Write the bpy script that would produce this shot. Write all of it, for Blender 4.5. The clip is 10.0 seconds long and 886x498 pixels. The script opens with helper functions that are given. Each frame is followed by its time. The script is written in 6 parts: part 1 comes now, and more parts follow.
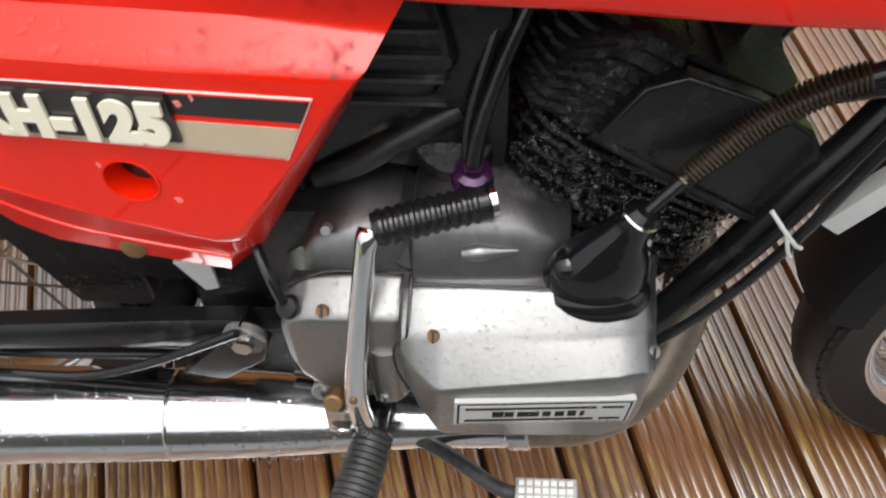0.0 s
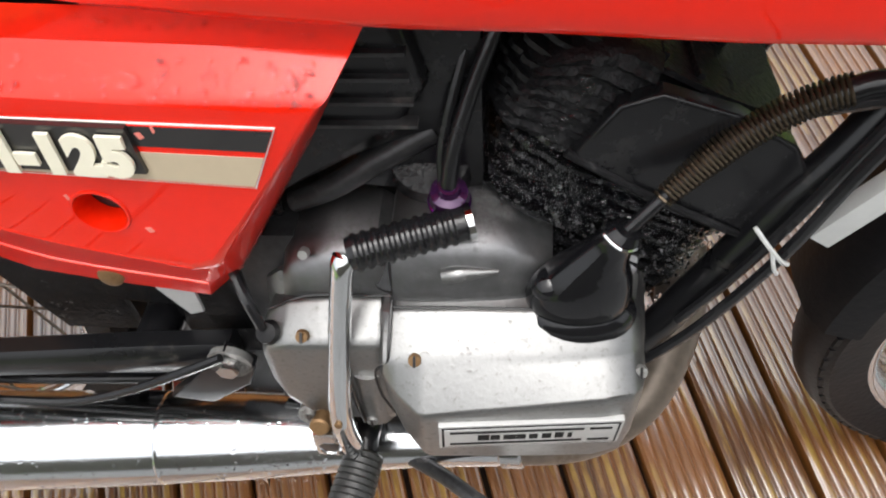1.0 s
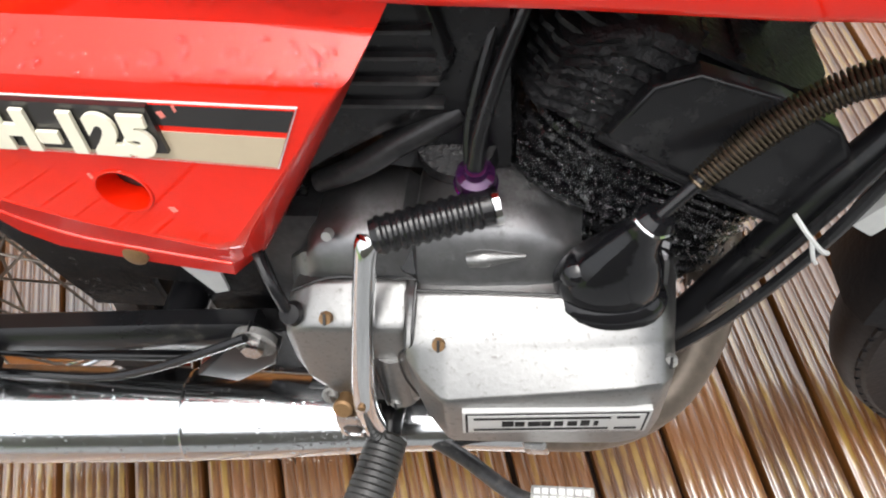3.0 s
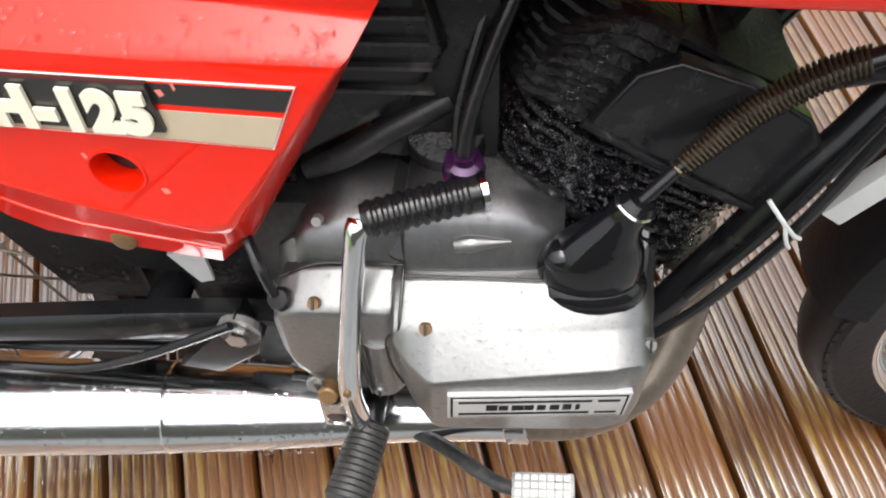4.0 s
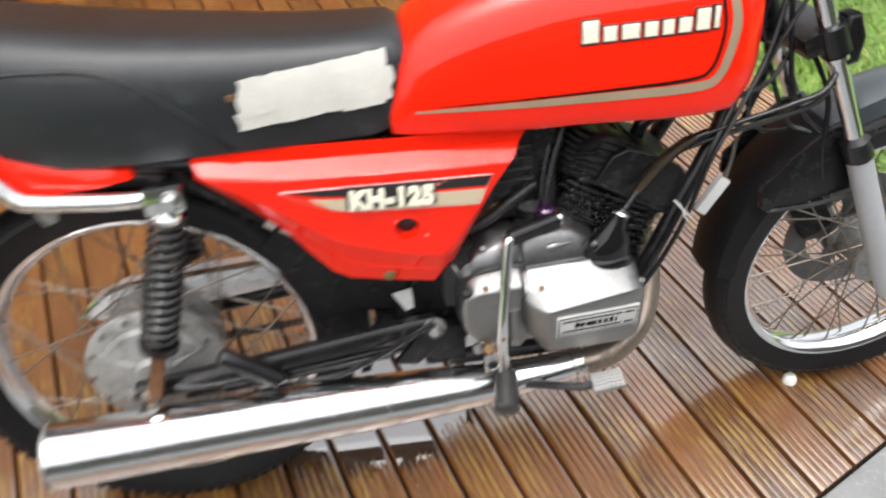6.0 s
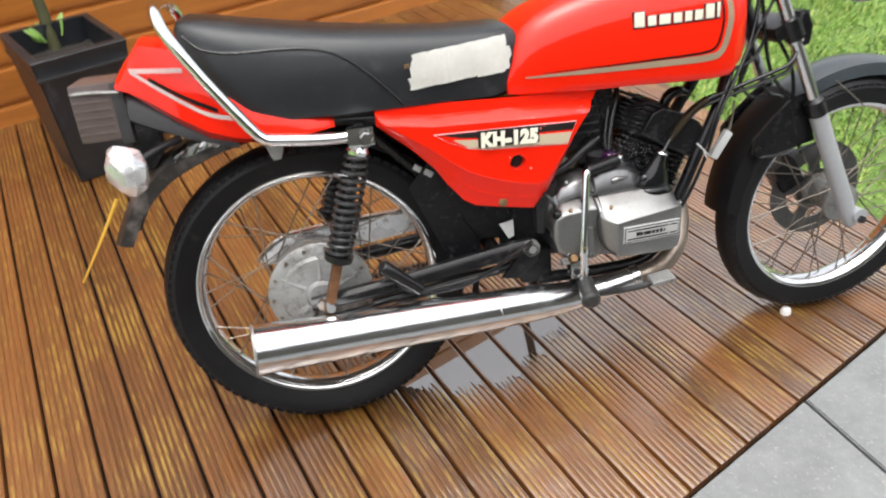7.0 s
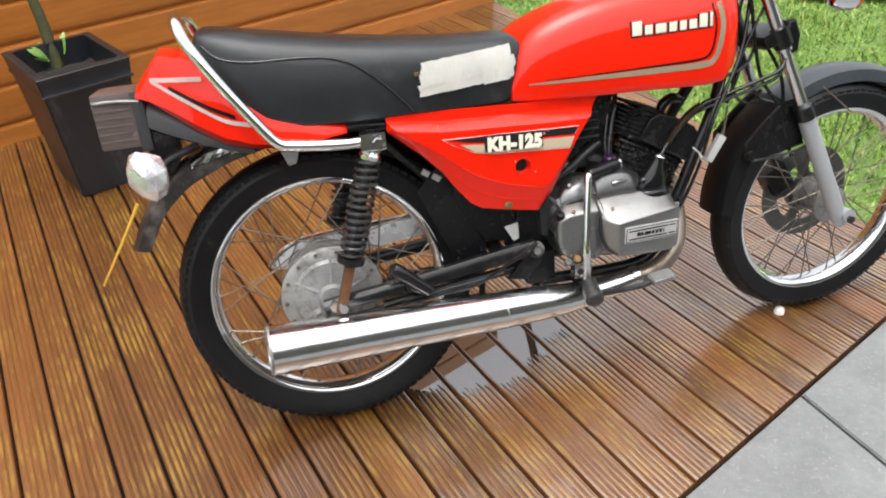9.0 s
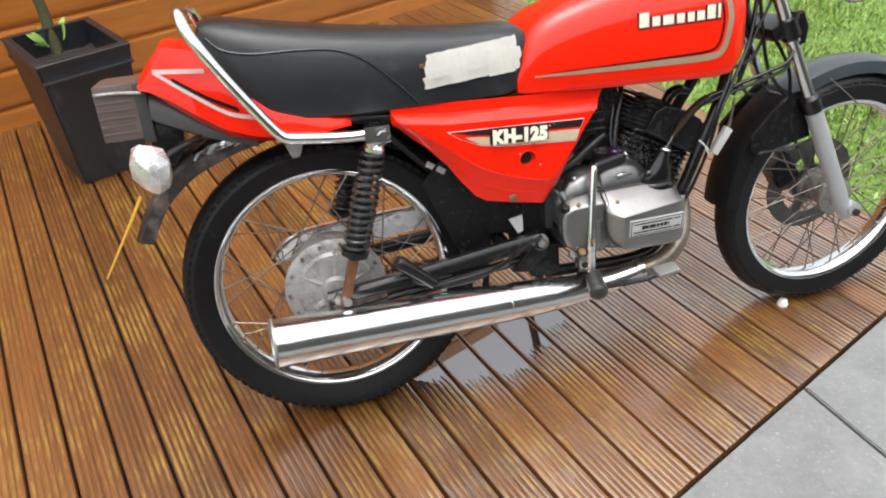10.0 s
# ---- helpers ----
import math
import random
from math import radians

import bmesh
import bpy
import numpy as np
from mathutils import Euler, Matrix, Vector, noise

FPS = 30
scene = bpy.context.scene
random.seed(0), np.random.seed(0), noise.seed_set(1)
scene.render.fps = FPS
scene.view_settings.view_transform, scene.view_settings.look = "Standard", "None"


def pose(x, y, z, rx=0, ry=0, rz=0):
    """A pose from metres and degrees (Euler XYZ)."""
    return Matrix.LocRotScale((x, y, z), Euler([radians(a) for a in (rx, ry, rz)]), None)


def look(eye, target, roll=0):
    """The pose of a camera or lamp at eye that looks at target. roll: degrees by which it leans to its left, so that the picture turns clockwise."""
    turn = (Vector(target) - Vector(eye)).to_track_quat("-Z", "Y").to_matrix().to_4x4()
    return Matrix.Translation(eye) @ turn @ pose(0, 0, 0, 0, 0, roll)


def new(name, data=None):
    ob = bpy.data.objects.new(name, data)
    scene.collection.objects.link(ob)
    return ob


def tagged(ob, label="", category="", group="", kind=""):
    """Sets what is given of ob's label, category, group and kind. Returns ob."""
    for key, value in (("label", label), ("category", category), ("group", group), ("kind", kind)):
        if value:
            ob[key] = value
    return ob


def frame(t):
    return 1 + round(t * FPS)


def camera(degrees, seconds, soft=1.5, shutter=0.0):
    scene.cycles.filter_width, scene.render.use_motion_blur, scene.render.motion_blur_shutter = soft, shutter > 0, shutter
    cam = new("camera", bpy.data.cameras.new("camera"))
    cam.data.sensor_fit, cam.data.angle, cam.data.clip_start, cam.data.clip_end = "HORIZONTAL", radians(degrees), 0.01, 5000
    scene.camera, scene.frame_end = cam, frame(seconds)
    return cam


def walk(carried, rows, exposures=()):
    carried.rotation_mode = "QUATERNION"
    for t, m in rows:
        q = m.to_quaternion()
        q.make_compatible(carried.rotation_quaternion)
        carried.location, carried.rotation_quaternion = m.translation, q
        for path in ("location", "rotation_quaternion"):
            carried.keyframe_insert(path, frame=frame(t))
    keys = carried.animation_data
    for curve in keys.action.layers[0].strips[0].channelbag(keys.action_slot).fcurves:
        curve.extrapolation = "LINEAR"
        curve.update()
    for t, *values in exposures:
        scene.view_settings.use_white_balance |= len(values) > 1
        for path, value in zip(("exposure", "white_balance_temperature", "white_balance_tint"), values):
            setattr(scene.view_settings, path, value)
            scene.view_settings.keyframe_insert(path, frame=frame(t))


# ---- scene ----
cam = camera(60.34, 10.0, soft=2.0, shutter=0.5)
# seconds, place, turn
ROWS = [
    (0.0, 0.6265, -0.2326, 0.9226, 27.64, 2.51, 4.05),
    (0.5, 0.6425, -0.2183, 0.9248, 28.18, 3.16, 3.60),
    (1.0, 0.6489, -0.2137, 0.9197, 27.57, 4.12, 3.44),
    (1.5, 0.6527, -0.2120, 0.9168, 27.00, 4.96, 3.72),
    (2.0, 0.6509, -0.2152, 0.9132, 26.59, 5.79, 4.15),
    (2.5, 0.6500, -0.2114, 0.9157, 26.41, 6.64, 4.60),
    (3.0, 0.6508, -0.2058, 0.9119, 26.05, 5.82, 5.16),
    (3.2, 0.6529, -0.2121, 0.9083, 26.16, 5.71, 5.22),
    (4.3, 0.6344, -0.2301, 0.9251, 27.33, 3.12, 4.34),
    (4.5, 0.6282, -0.2298, 0.9551, 26.75, 4.25, 5.86),
    (5.0, 0.5631, -0.2838, 1.0588, 30.64, 1.38, 4.45),
    (5.5, 0.4607, -0.4606, 1.1616, 35.93, 2.83, -10.19),
    (5.8, 0.4178, -0.6330, 1.2108, 41.94, 2.52, -11.18),
    (6.0, 0.3819, -0.7498, 1.2531, 44.91, 2.79, -8.34),
    (6.2, 0.3024, -0.8906, 1.2609, 46.53, 1.23, -5.92),
    (7.3, -0.0057, -1.2773, 1.2787, 56.26, 2.91, -14.24),
    (7.5, 0.0006, -1.2919, 1.2841, 56.56, 2.41, -14.43),
    (8.0, -0.0177, -1.2919, 1.2765, 56.68, 2.71, -14.26),
    (8.5, -0.0293, -1.2835, 1.2734, 56.24, 2.70, -13.98),
    (9.0, -0.0351, -1.2798, 1.2676, 55.99, 2.80, -13.88),
    (9.5, -0.0337, -1.2770, 1.2708, 55.61, 2.80, -13.66),
    (10.0, -0.0398, -1.2616, 1.2818, 54.68, 2.61, -13.80),
]
walk(cam, [(t, pose(x, y, z, rx, ry, rz)) for t, x, y, z, rx, ry, rz in ROWS],
     exposures=[(0.0, 0.76), (1.0, 0.96), (2.5, 1.18), (4.5, 1.2), (6.0, 1.28), (7.5, 1.24), (10.0, 1.20)])

# ---- world and light: an overcast day ----
world = bpy.data.worlds.new("overcast_sky")
scene.world = world
world.use_nodes = True
wn = world.node_tree.nodes
sky = wn.new("ShaderNodeTexSky")
sky.sky_type, sky.sun_disc = "NISHITA", False
sky.sun_elevation, sky.sun_rotation = radians(82), radians(190)
sky.dust_density = 5.0
grey = wn.new("ShaderNodeHueSaturation")
grey.inputs["Saturation"].default_value = 0.2
world.node_tree.links.new(sky.outputs[0], grey.inputs["Color"])
world.node_tree.links.new(grey.outputs[0], wn["Background"].inputs["Color"])
wn["Background"].inputs["Strength"].default_value = 0.15
sun = new("sun", bpy.data.lights.new("sun", "SUN"))
sun.data.energy, sun.data.angle, sun.data.color = 0.5, radians(100), (1.0, 0.97, 0.92)
sun.matrix_world = look((-0.4, -2.0, 6), (0, 0, 0))

# ---- materials ----
def mat(name, color, rough=0.5, metal=0.0, coat=0.0, coat_rough=0.05, var=0.15, scale=12.0, bump=0.0, bump_scale=200.0,
        dirt=None, dirt_amount=0.0, dirt_scale=9.0, stretch=(1, 1, 1), rand=0.0, spec=0.5, rough_var=0.1, coat_ior=1.5):
    """A procedural surface: base colour varied at two scales, dirt patches, bump, gloss variation."""
    m = bpy.data.materials.new(name)
    m.use_nodes = True
    n, l = m.node_tree.nodes, m.node_tree.links
    b = n["Principled BSDF"]
    tc, mp = n.new("ShaderNodeTexCoord"), n.new("ShaderNodeMapping")
    mp.inputs["Scale"].default_value = stretch
    l.new(tc.outputs["Object"], mp.inputs["Vector"])

    def noise_at(s, detail=4.0, rg=0.55):
        t = n.new("ShaderNodeTexNoise")
        t.inputs["Scale"].default_value, t.inputs["Detail"].default_value, t.inputs["Roughness"].default_value = s, detail, rg
        l.new(mp.outputs[0], t.inputs["Vector"])
        return t
    n1, n2 = noise_at(scale), noise_at(scale * 9)
    both = n.new("ShaderNodeMix")
    both.data_type = "FLOAT"
    both.inputs[0].default_value = 0.4
    l.new(n1.outputs[0], both.inputs[2]), l.new(n2.outputs[0], both.inputs[3])
    out = both.outputs[0]
    if rand:
        oi = n.new("ShaderNodeObjectInfo")
        ma = n.new("ShaderNodeMath")
        ma.operation = "MULTIPLY_ADD"
        ma.inputs[1].default_value = rand
        l.new(oi.outputs["Random"], ma.inputs[0]), l.new(out, ma.inputs[2])
        mb = n.new("ShaderNodeMath")
        mb.operation = "SUBTRACT"
        mb.inputs[1].default_value = rand / 2
        l.new(ma.outputs[0], mb.inputs[0])
        out = mb.outputs[0]
    ramp = n.new("ShaderNodeValToRGB")
    lo, hi = [max(0.0, c * (1 - var)) for c in color], [min(1.0, c * (1 + var)) for c in color]
    ramp.color_ramp.elements[0].color, ramp.color_ramp.elements[1].color = (*lo, 1), (*hi, 1)
    ramp.color_ramp.elements[0].position, ramp.color_ramp.elements[1].position = 0.3, 0.7
    l.new(out, ramp.inputs[0])
    col = ramp.outputs[0]
    rr = n.new("ShaderNodeMapRange")
    rr.inputs[3].default_value, rr.inputs[4].default_value = max(0.0, rough - rough_var), min(1.0, rough + rough_var)
    l.new(n1.outputs[0], rr.inputs[0])
    rout = rr.outputs[0]
    if dirt:
        nd = noise_at(dirt_scale, 8.0, 0.7)
        r2 = n.new("ShaderNodeValToRGB")
        r2.color_ramp.elements[0].position, r2.color_ramp.elements[1].position = 0.62 - 0.3 * dirt_amount, 0.78 - 0.3 * dirt_amount
        l.new(nd.outputs[0], r2.inputs[0])
        mx = n.new("ShaderNodeMix")
        mx.data_type = "RGBA"
        l.new(r2.outputs[0], mx.inputs[0]), l.new(col, mx.inputs[6])
        mx.inputs[7].default_value = (*dirt, 1)
        col = mx.outputs[2]
        m2 = n.new("ShaderNodeMix")
        m2.data_type = "FLOAT"
        l.new(r2.outputs[0], m2.inputs[0]), l.new(rout, m2.inputs[2])
        m2.inputs[3].default_value = min(1.0, rough + 0.3)
        rout = m2.outputs[0]
        if metal:
            m3 = n.new("ShaderNodeMapRange")
            m3.inputs[3].default_value, m3.inputs[4].default_value = metal, metal * 0.3
            l.new(r2.outputs[0], m3.inputs[0]), l.new(m3.outputs[0], b.inputs["Metallic"])
    l.new(col, b.inputs["Base Color"]), l.new(rout, b.inputs["Roughness"])
    if not (dirt and metal):
        b.inputs["Metallic"].default_value = metal
    b.inputs["Coat Weight"].default_value, b.inputs["Coat Roughness"].default_value = coat, coat_rough
    b.inputs["Coat IOR"].default_value = coat_ior
    b.inputs["Specular IOR Level"].default_value = spec
    if bump:
        nb = noise_at(bump_scale, 3.0)
        bp = n.new("ShaderNodeBump")
        bp.inputs["Strength"].default_value, bp.inputs["Distance"].default_value = bump, 0.002
        l.new(nb.outputs[0], bp.inputs["Height"]), l.new(bp.outputs[0], b.inputs["Normal"])
    return m


RED = mat("red_paint", (0.80, 0.0135, 0.0008), 0.42, spec=0.1, coat=1.0, coat_rough=0.025, coat_ior=1.42, var=0.05, bump=0.03, bump_scale=40)
BLACK_PAINT = mat("black_paint", (0.006, 0.006, 0.007), 0.3, spec=0.35, coat=0.25, coat_rough=0.06, var=0.4, dirt=(0.045, 0.04, 0.035), dirt_amount=0.2, dirt_scale=30)
BLACK_ENGINE = mat("black_engine_paint", (0.005, 0.005, 0.006), 0.2, var=0.5, spec=0.3, bump=1.0, bump_scale=300, dirt=(0.05, 0.048, 0.045), dirt_amount=0.15, dirt_scale=60)
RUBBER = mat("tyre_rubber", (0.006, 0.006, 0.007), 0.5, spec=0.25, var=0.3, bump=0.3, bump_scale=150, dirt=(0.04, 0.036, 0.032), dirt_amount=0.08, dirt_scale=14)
BLACK_PLASTIC = mat("glossy_black_plastic", (0.009, 0.009, 0.010), 0.24, spec=0.36, var=0.4, bump=0.2, bump_scale=60, dirt=(0.03, 0.03, 0.03), dirt_amount=0.2, dirt_scale=40)
BLACK_RUBBER = mat("black_rubber", (0.009, 0.009, 0.010), 0.24, var=0.3, bump=0.2, bump_scale=120)
CHROME = mat("chrome", (0.78, 0.79, 0.80), 0.09, metal=1.0, var=0.04, bump=0.03, bump_scale=40, rough_var=0.05)
WET_CHROME = mat("wet_chrome", (0.72, 0.74, 0.76), 0.17, metal=1.0, var=0.06, bump=0.12, bump_scale=30, rough_var=0.07)
BLACK_PRINT = mat("black_print", (0.010, 0.010, 0.010), 0.6, spec=0.15)
WORN_CHROME = mat("worn_chrome", (0.62, 0.62, 0.62), 0.2, metal=1.0, var=0.1, dirt=(0.2, 0.12, 0.06), dirt_amount=0.25, dirt_scale=60)
ALU = mat("cast_aluminium", (0.292, 0.292, 0.288), 0.40, metal=1.0, var=0.10, scale=22, bump=0.10, bump_scale=260, dirt=(0.18, 0.175, 0.165), dirt_amount=0.22, dirt_scale=260, rough_var=0.12)
DULL_ALU = mat("dull_aluminium", (0.34, 0.34, 0.33), 0.5, metal=0.75, var=0.25, scale=18, bump=0.3, bump_scale=150, dirt=(0.07, 0.06, 0.05), dirt_amount=0.45, dirt_scale=22)
FORK_GREY = mat("grey_fork_paint", (0.40, 0.41, 0.43), 0.42, metal=0.3, var=0.08)
VINYL = mat("black_vinyl", (0.011, 0.013, 0.015), 0.32, spec=0.55, dirt=(0.035, 0.04, 0.043), dirt_amount=0.15, dirt_scale=16, var=0.3, bump=0.35, bump_scale=500, scale=8)
WOOD = mat("stained_decking", (0.142, 0.054, 0.012), 0.38, coat=0.9, coat_rough=0.05, coat_ior=2.3, var=0.45, scale=14, stretch=(3, 0.12, 1), bump=0.3, bump_scale=60, rand=0.25)
wood_n, wood_l = WOOD.node_tree.nodes, WOOD.node_tree.links
wood_b, wood_tc = wood_n["Principled BSDF"], wood_n.new("ShaderNodeTexCoord")


def wood_noise(stretch, scale, detail):
    mp, t = wood_n.new("ShaderNodeMapping"), wood_n.new("ShaderNodeTexNoise")
    mp.inputs["Scale"].default_value = stretch
    t.inputs["Scale"].default_value, t.inputs["Detail"].default_value, t.inputs["Roughness"].default_value = scale, detail, 0.62
    wood_l.new(wood_tc.outputs["Object"], mp.inputs["Vector"]), wood_l.new(mp.outputs[0], t.inputs["Vector"])
    return t


# yellow tint in short blotches along the ridge tops; a height mask leaves grooves darker
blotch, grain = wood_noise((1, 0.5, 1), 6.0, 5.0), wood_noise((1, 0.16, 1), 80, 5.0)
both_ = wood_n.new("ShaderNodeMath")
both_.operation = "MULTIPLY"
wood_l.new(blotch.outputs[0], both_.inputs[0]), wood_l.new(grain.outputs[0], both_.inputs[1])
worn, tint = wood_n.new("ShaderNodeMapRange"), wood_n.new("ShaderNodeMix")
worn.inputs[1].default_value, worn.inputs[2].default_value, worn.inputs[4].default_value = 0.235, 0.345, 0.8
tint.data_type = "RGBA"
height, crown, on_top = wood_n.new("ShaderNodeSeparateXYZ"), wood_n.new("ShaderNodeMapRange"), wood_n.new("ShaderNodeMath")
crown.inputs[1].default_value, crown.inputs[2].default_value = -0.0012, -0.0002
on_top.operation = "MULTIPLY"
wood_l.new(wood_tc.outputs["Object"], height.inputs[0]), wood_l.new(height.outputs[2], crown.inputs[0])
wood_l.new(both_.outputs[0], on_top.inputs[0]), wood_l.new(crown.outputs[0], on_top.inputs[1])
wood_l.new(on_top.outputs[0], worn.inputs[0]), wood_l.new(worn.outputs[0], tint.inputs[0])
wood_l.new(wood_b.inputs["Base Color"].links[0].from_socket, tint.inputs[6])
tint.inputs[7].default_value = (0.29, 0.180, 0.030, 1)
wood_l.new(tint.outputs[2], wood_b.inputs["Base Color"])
# a film of rain, thicker in places
wet = wood_noise((1, 1, 1), 5.0, 5.0)
for socket, a_, b_ in (("Coat Weight", 0.6, 1.0), ("Coat Roughness", 0.14, 0.03)):
    film = wood_n.new("ShaderNodeMapRange")
    film.inputs[1].default_value, film.inputs[2].default_value, film.inputs[3].default_value, film.inputs[4].default_value = 0.36, 0.60, a_, b_
    wood_l.new(wet.outputs[0], film.inputs[0]), wood_l.new(film.outputs[0], wood_b.inputs[socket])
CLAD = mat("stained_cladding", (0.355, 0.122, 0.019), 0.4, coat=0.3, coat_rough=0.2, var=0.28, scale=10, stretch=(0.08, 1, 1), bump=0.15, bump_scale=120, rand=0.12)
SLAB = mat("concrete_paving", (0.185, 0.19, 0.19), 0.5, var=0.22, scale=5, bump=0.4, bump_scale=250, dirt=(0.33, 0.33, 0.32), dirt_amount=0.18, dirt_scale=110)
GAP_SHADE = mat("gap_shade_black", (0.014, 0.006, 0.003), 0.9)
SOIL = mat("wet_soil", (0.014, 0.011, 0.008), 0.8, var=0.4, bump=0.8, bump_scale=60)
LAWN = mat("lawn_ground", (0.10, 0.17, 0.03), 0.8, var=0.5, scale=5, bump=0.8, bump_scale=60)
PLASTIC_POT = mat("dark_grey_planter", (0.013, 0.015, 0.018), 0.34, var=0.3, stretch=(1, 1, 0.3), scale=9, dirt=(0.05, 0.052, 0.055), dirt_amount=0.12, dirt_scale=20)
TAPE = mat("white_duct_tape", (0.86, 0.85, 0.80), 0.5, var=0.08, scale=20, bump=0.3, bump_scale=50)
CREAM = mat("cream_letters", (0.82, 0.78, 0.63), 0.4, var=0.08)
BLACK_STRIPE = mat("black_decal", (0.012, 0.011, 0.011), 0.3, coat=0.5)
GOLD_STRIPE = mat("beige_decal", (0.52, 0.43, 0.30), 0.35, coat=0.5, var=0.06)
WHITE_LINE = mat("white_decal", (0.84, 0.82, 0.79), 0.35, coat=0.4)

# ---- mesh helpers ----
def part(name, bm, material, parent=None, label="", smooth=True):
    me = bpy.data.meshes.new(name)
    bmesh.ops.recalc_face_normals(bm, faces=bm.faces[:])
    bm.to_mesh(me)
    bm.free()
    me.materials.append(material)
    if smooth:
        me.polygons.foreach_set("use_smooth", [True] * len(me.polygons))
        me.set_sharp_from_angle(angle=radians(38))
    ob = new(name, me)
    if parent is not None:
        ob.parent = parent
    if label:
        ob["label"] = label
    return ob


def spline(pts, n=6):
    """Catmull-Rom through pts, n steps a span."""
    P = [Vector(p) for p in pts]
    if len(P) < 3 or n < 2:
        return P
    P = [2 * P[0] - P[1]] + P + [2 * P[-1] - P[-2]]
    out = []
    for i in range(1, len(P) - 2):
        a, b, c, d = P[i - 1:i + 3]
        for k in range(n):
            t = k / n
            out.append(0.5 * ((2 * b) + (c - a) * t + (2 * a - 5 * b + 4 * c - d) * t * t + (3 * b - a - 3 * c + d) * t ** 3))
    return out + [P[-2]]


def tube(bm, pts, r, segs=12, n=6, caps=True):
    """A round bar along a spline; r is one radius, or one per given point."""
    C = spline(pts, n)
    m = len(C)
    rs = [r] * m if not isinstance(r, (list, tuple)) else [float(np.interp(i / (m - 1) * (len(r) - 1), range(len(r)), r)) for i in range(m)]
    rings, up = [], None
    for i, c in enumerate(C):
        t = (C[min(i + 1, m - 1)] - C[max(i - 1, 0)]).normalized()
        if up is None:
            up = t.orthogonal().normalized()
        up = (up - t * up.dot(t)).normalized()
        side = t.cross(up)
        rings.append([bm.verts.new(c + rs[i] * (math.cos(a) * up + math.sin(a) * side)) for a in (2 * math.pi * k / segs for k in range(segs))])
    for a, b in zip(rings, rings[1:]):
        for k in range(segs):
            bm.faces.new((a[k], a[(k + 1) % segs], b[(k + 1) % segs], b[k]))
    if caps:
        bm.faces.new(rings[0][::-1]), bm.faces.new(rings[-1])
    return bm


def rod(bm, a, b, r0, r1=None, segs=16):
    return tube(bm, [a, b], [r0, r0 if r1 is None else r1], segs, 1)


def block(bm, lo, hi, bevel=0.0, m=None):
    x0, y0, z0 = lo
    x1, y1, z1 = hi
    v = [bm.verts.new(p) for p in ((x0, y0, z0), (x1, y0, z0), (x1, y1, z0), (x0, y1, z0), (x0, y0, z1), (x1, y0, z1), (x1, y1, z1), (x0, y1, z1))]
    fs = [bm.faces.new([v[i] for i in f]) for f in ((0, 3, 2, 1), (4, 5, 6, 7), (0, 1, 5, 4), (1, 2, 6, 5), (2, 3, 7, 6), (3, 0, 4, 7))]
    if bevel:
        es = list({e for f in fs for e in f.edges})
        g = bmesh.ops.bevel(bm, geom=es, offset=bevel, segments=2, affect="EDGES", profile=0.7)
        v = list({w for f in g["faces"] for w in f.verts} | {w for w in v if w.is_valid})
    if m is not None:
        bmesh.ops.transform(bm, matrix=m, verts=[w for w in v if w.is_valid])
    return bm


def slab(bm, outline, y0, y1, bevel=0.0, bulge=None):
    """An (x, z) outline extruded from y0 (near face) to y1; bulge(x, z) moves the near face out."""
    near = [bm.verts.new((x, y0, z)) for x, z in outline]
    far = [bm.verts.new((x, y1, z)) for x, z in outline]
    f = bm.faces.new(near)
    bm.faces.new(far[::-1])
    k = len(near)
    for i in range(k):
        bm.faces.new((near[i], far[i], far[(i + 1) % k], near[(i + 1) % k]))
    if bevel:
        bmesh.ops.bevel(bm, geom=list(f.edges), offset=bevel, segments=3, affect="EDGES", profile=0.6)
    return bm


def lathe(bm, profile, centre, axis=(0, 1, 0), segs=48, closed=False):
    """Rings from (radius, along) about an axis through centre."""
    ax = Vector(axis).normalized()
    u = ax.orthogonal().normalized()
    w = ax.cross(u)
    c = Vector(centre)
    rings = [[bm.verts.new(c + ax * h + r * (math.cos(a) * u + math.sin(a) * w)) for a in (2 * math.pi * k / segs for k in range(segs))] for r, h in profile]
    pairs = list(zip(rings, rings[1:])) + ([(rings[-1], rings[0])] if closed else [])
    for a, b in pairs:
        for k in range(segs):
            bm.faces.new((a[k], a[(k + 1) % segs], b[(k + 1) % segs], b[k]))
    if not closed:
        for ring, (r, _) in ((rings[0][::-1], profile[0]), (rings[-1], profile[-1])):
            if r > 1e-4:
                bm.faces.new(ring)
    return bm


def loft(bm, rings, caps=True):
    R = [[bm.verts.new(p) for p in ring] for ring in rings]
    k = len(R[0])
    for a, b in zip(R, R[1:]):
        for i in range(k):
            bm.faces.new((a[i], a[(i + 1) % k], b[(i + 1) % k], b[i]))
    if caps:
        bm.faces.new(R[0][::-1]), bm.faces.new(R[-1])
    return bm


def crisp(ob):
    """Keeps broad facets flat and lets the narrow strips between them carry the rounding."""
    ob.modifiers.new("facets", "WEIGHTED_NORMAL").keep_sharp = True
    return ob


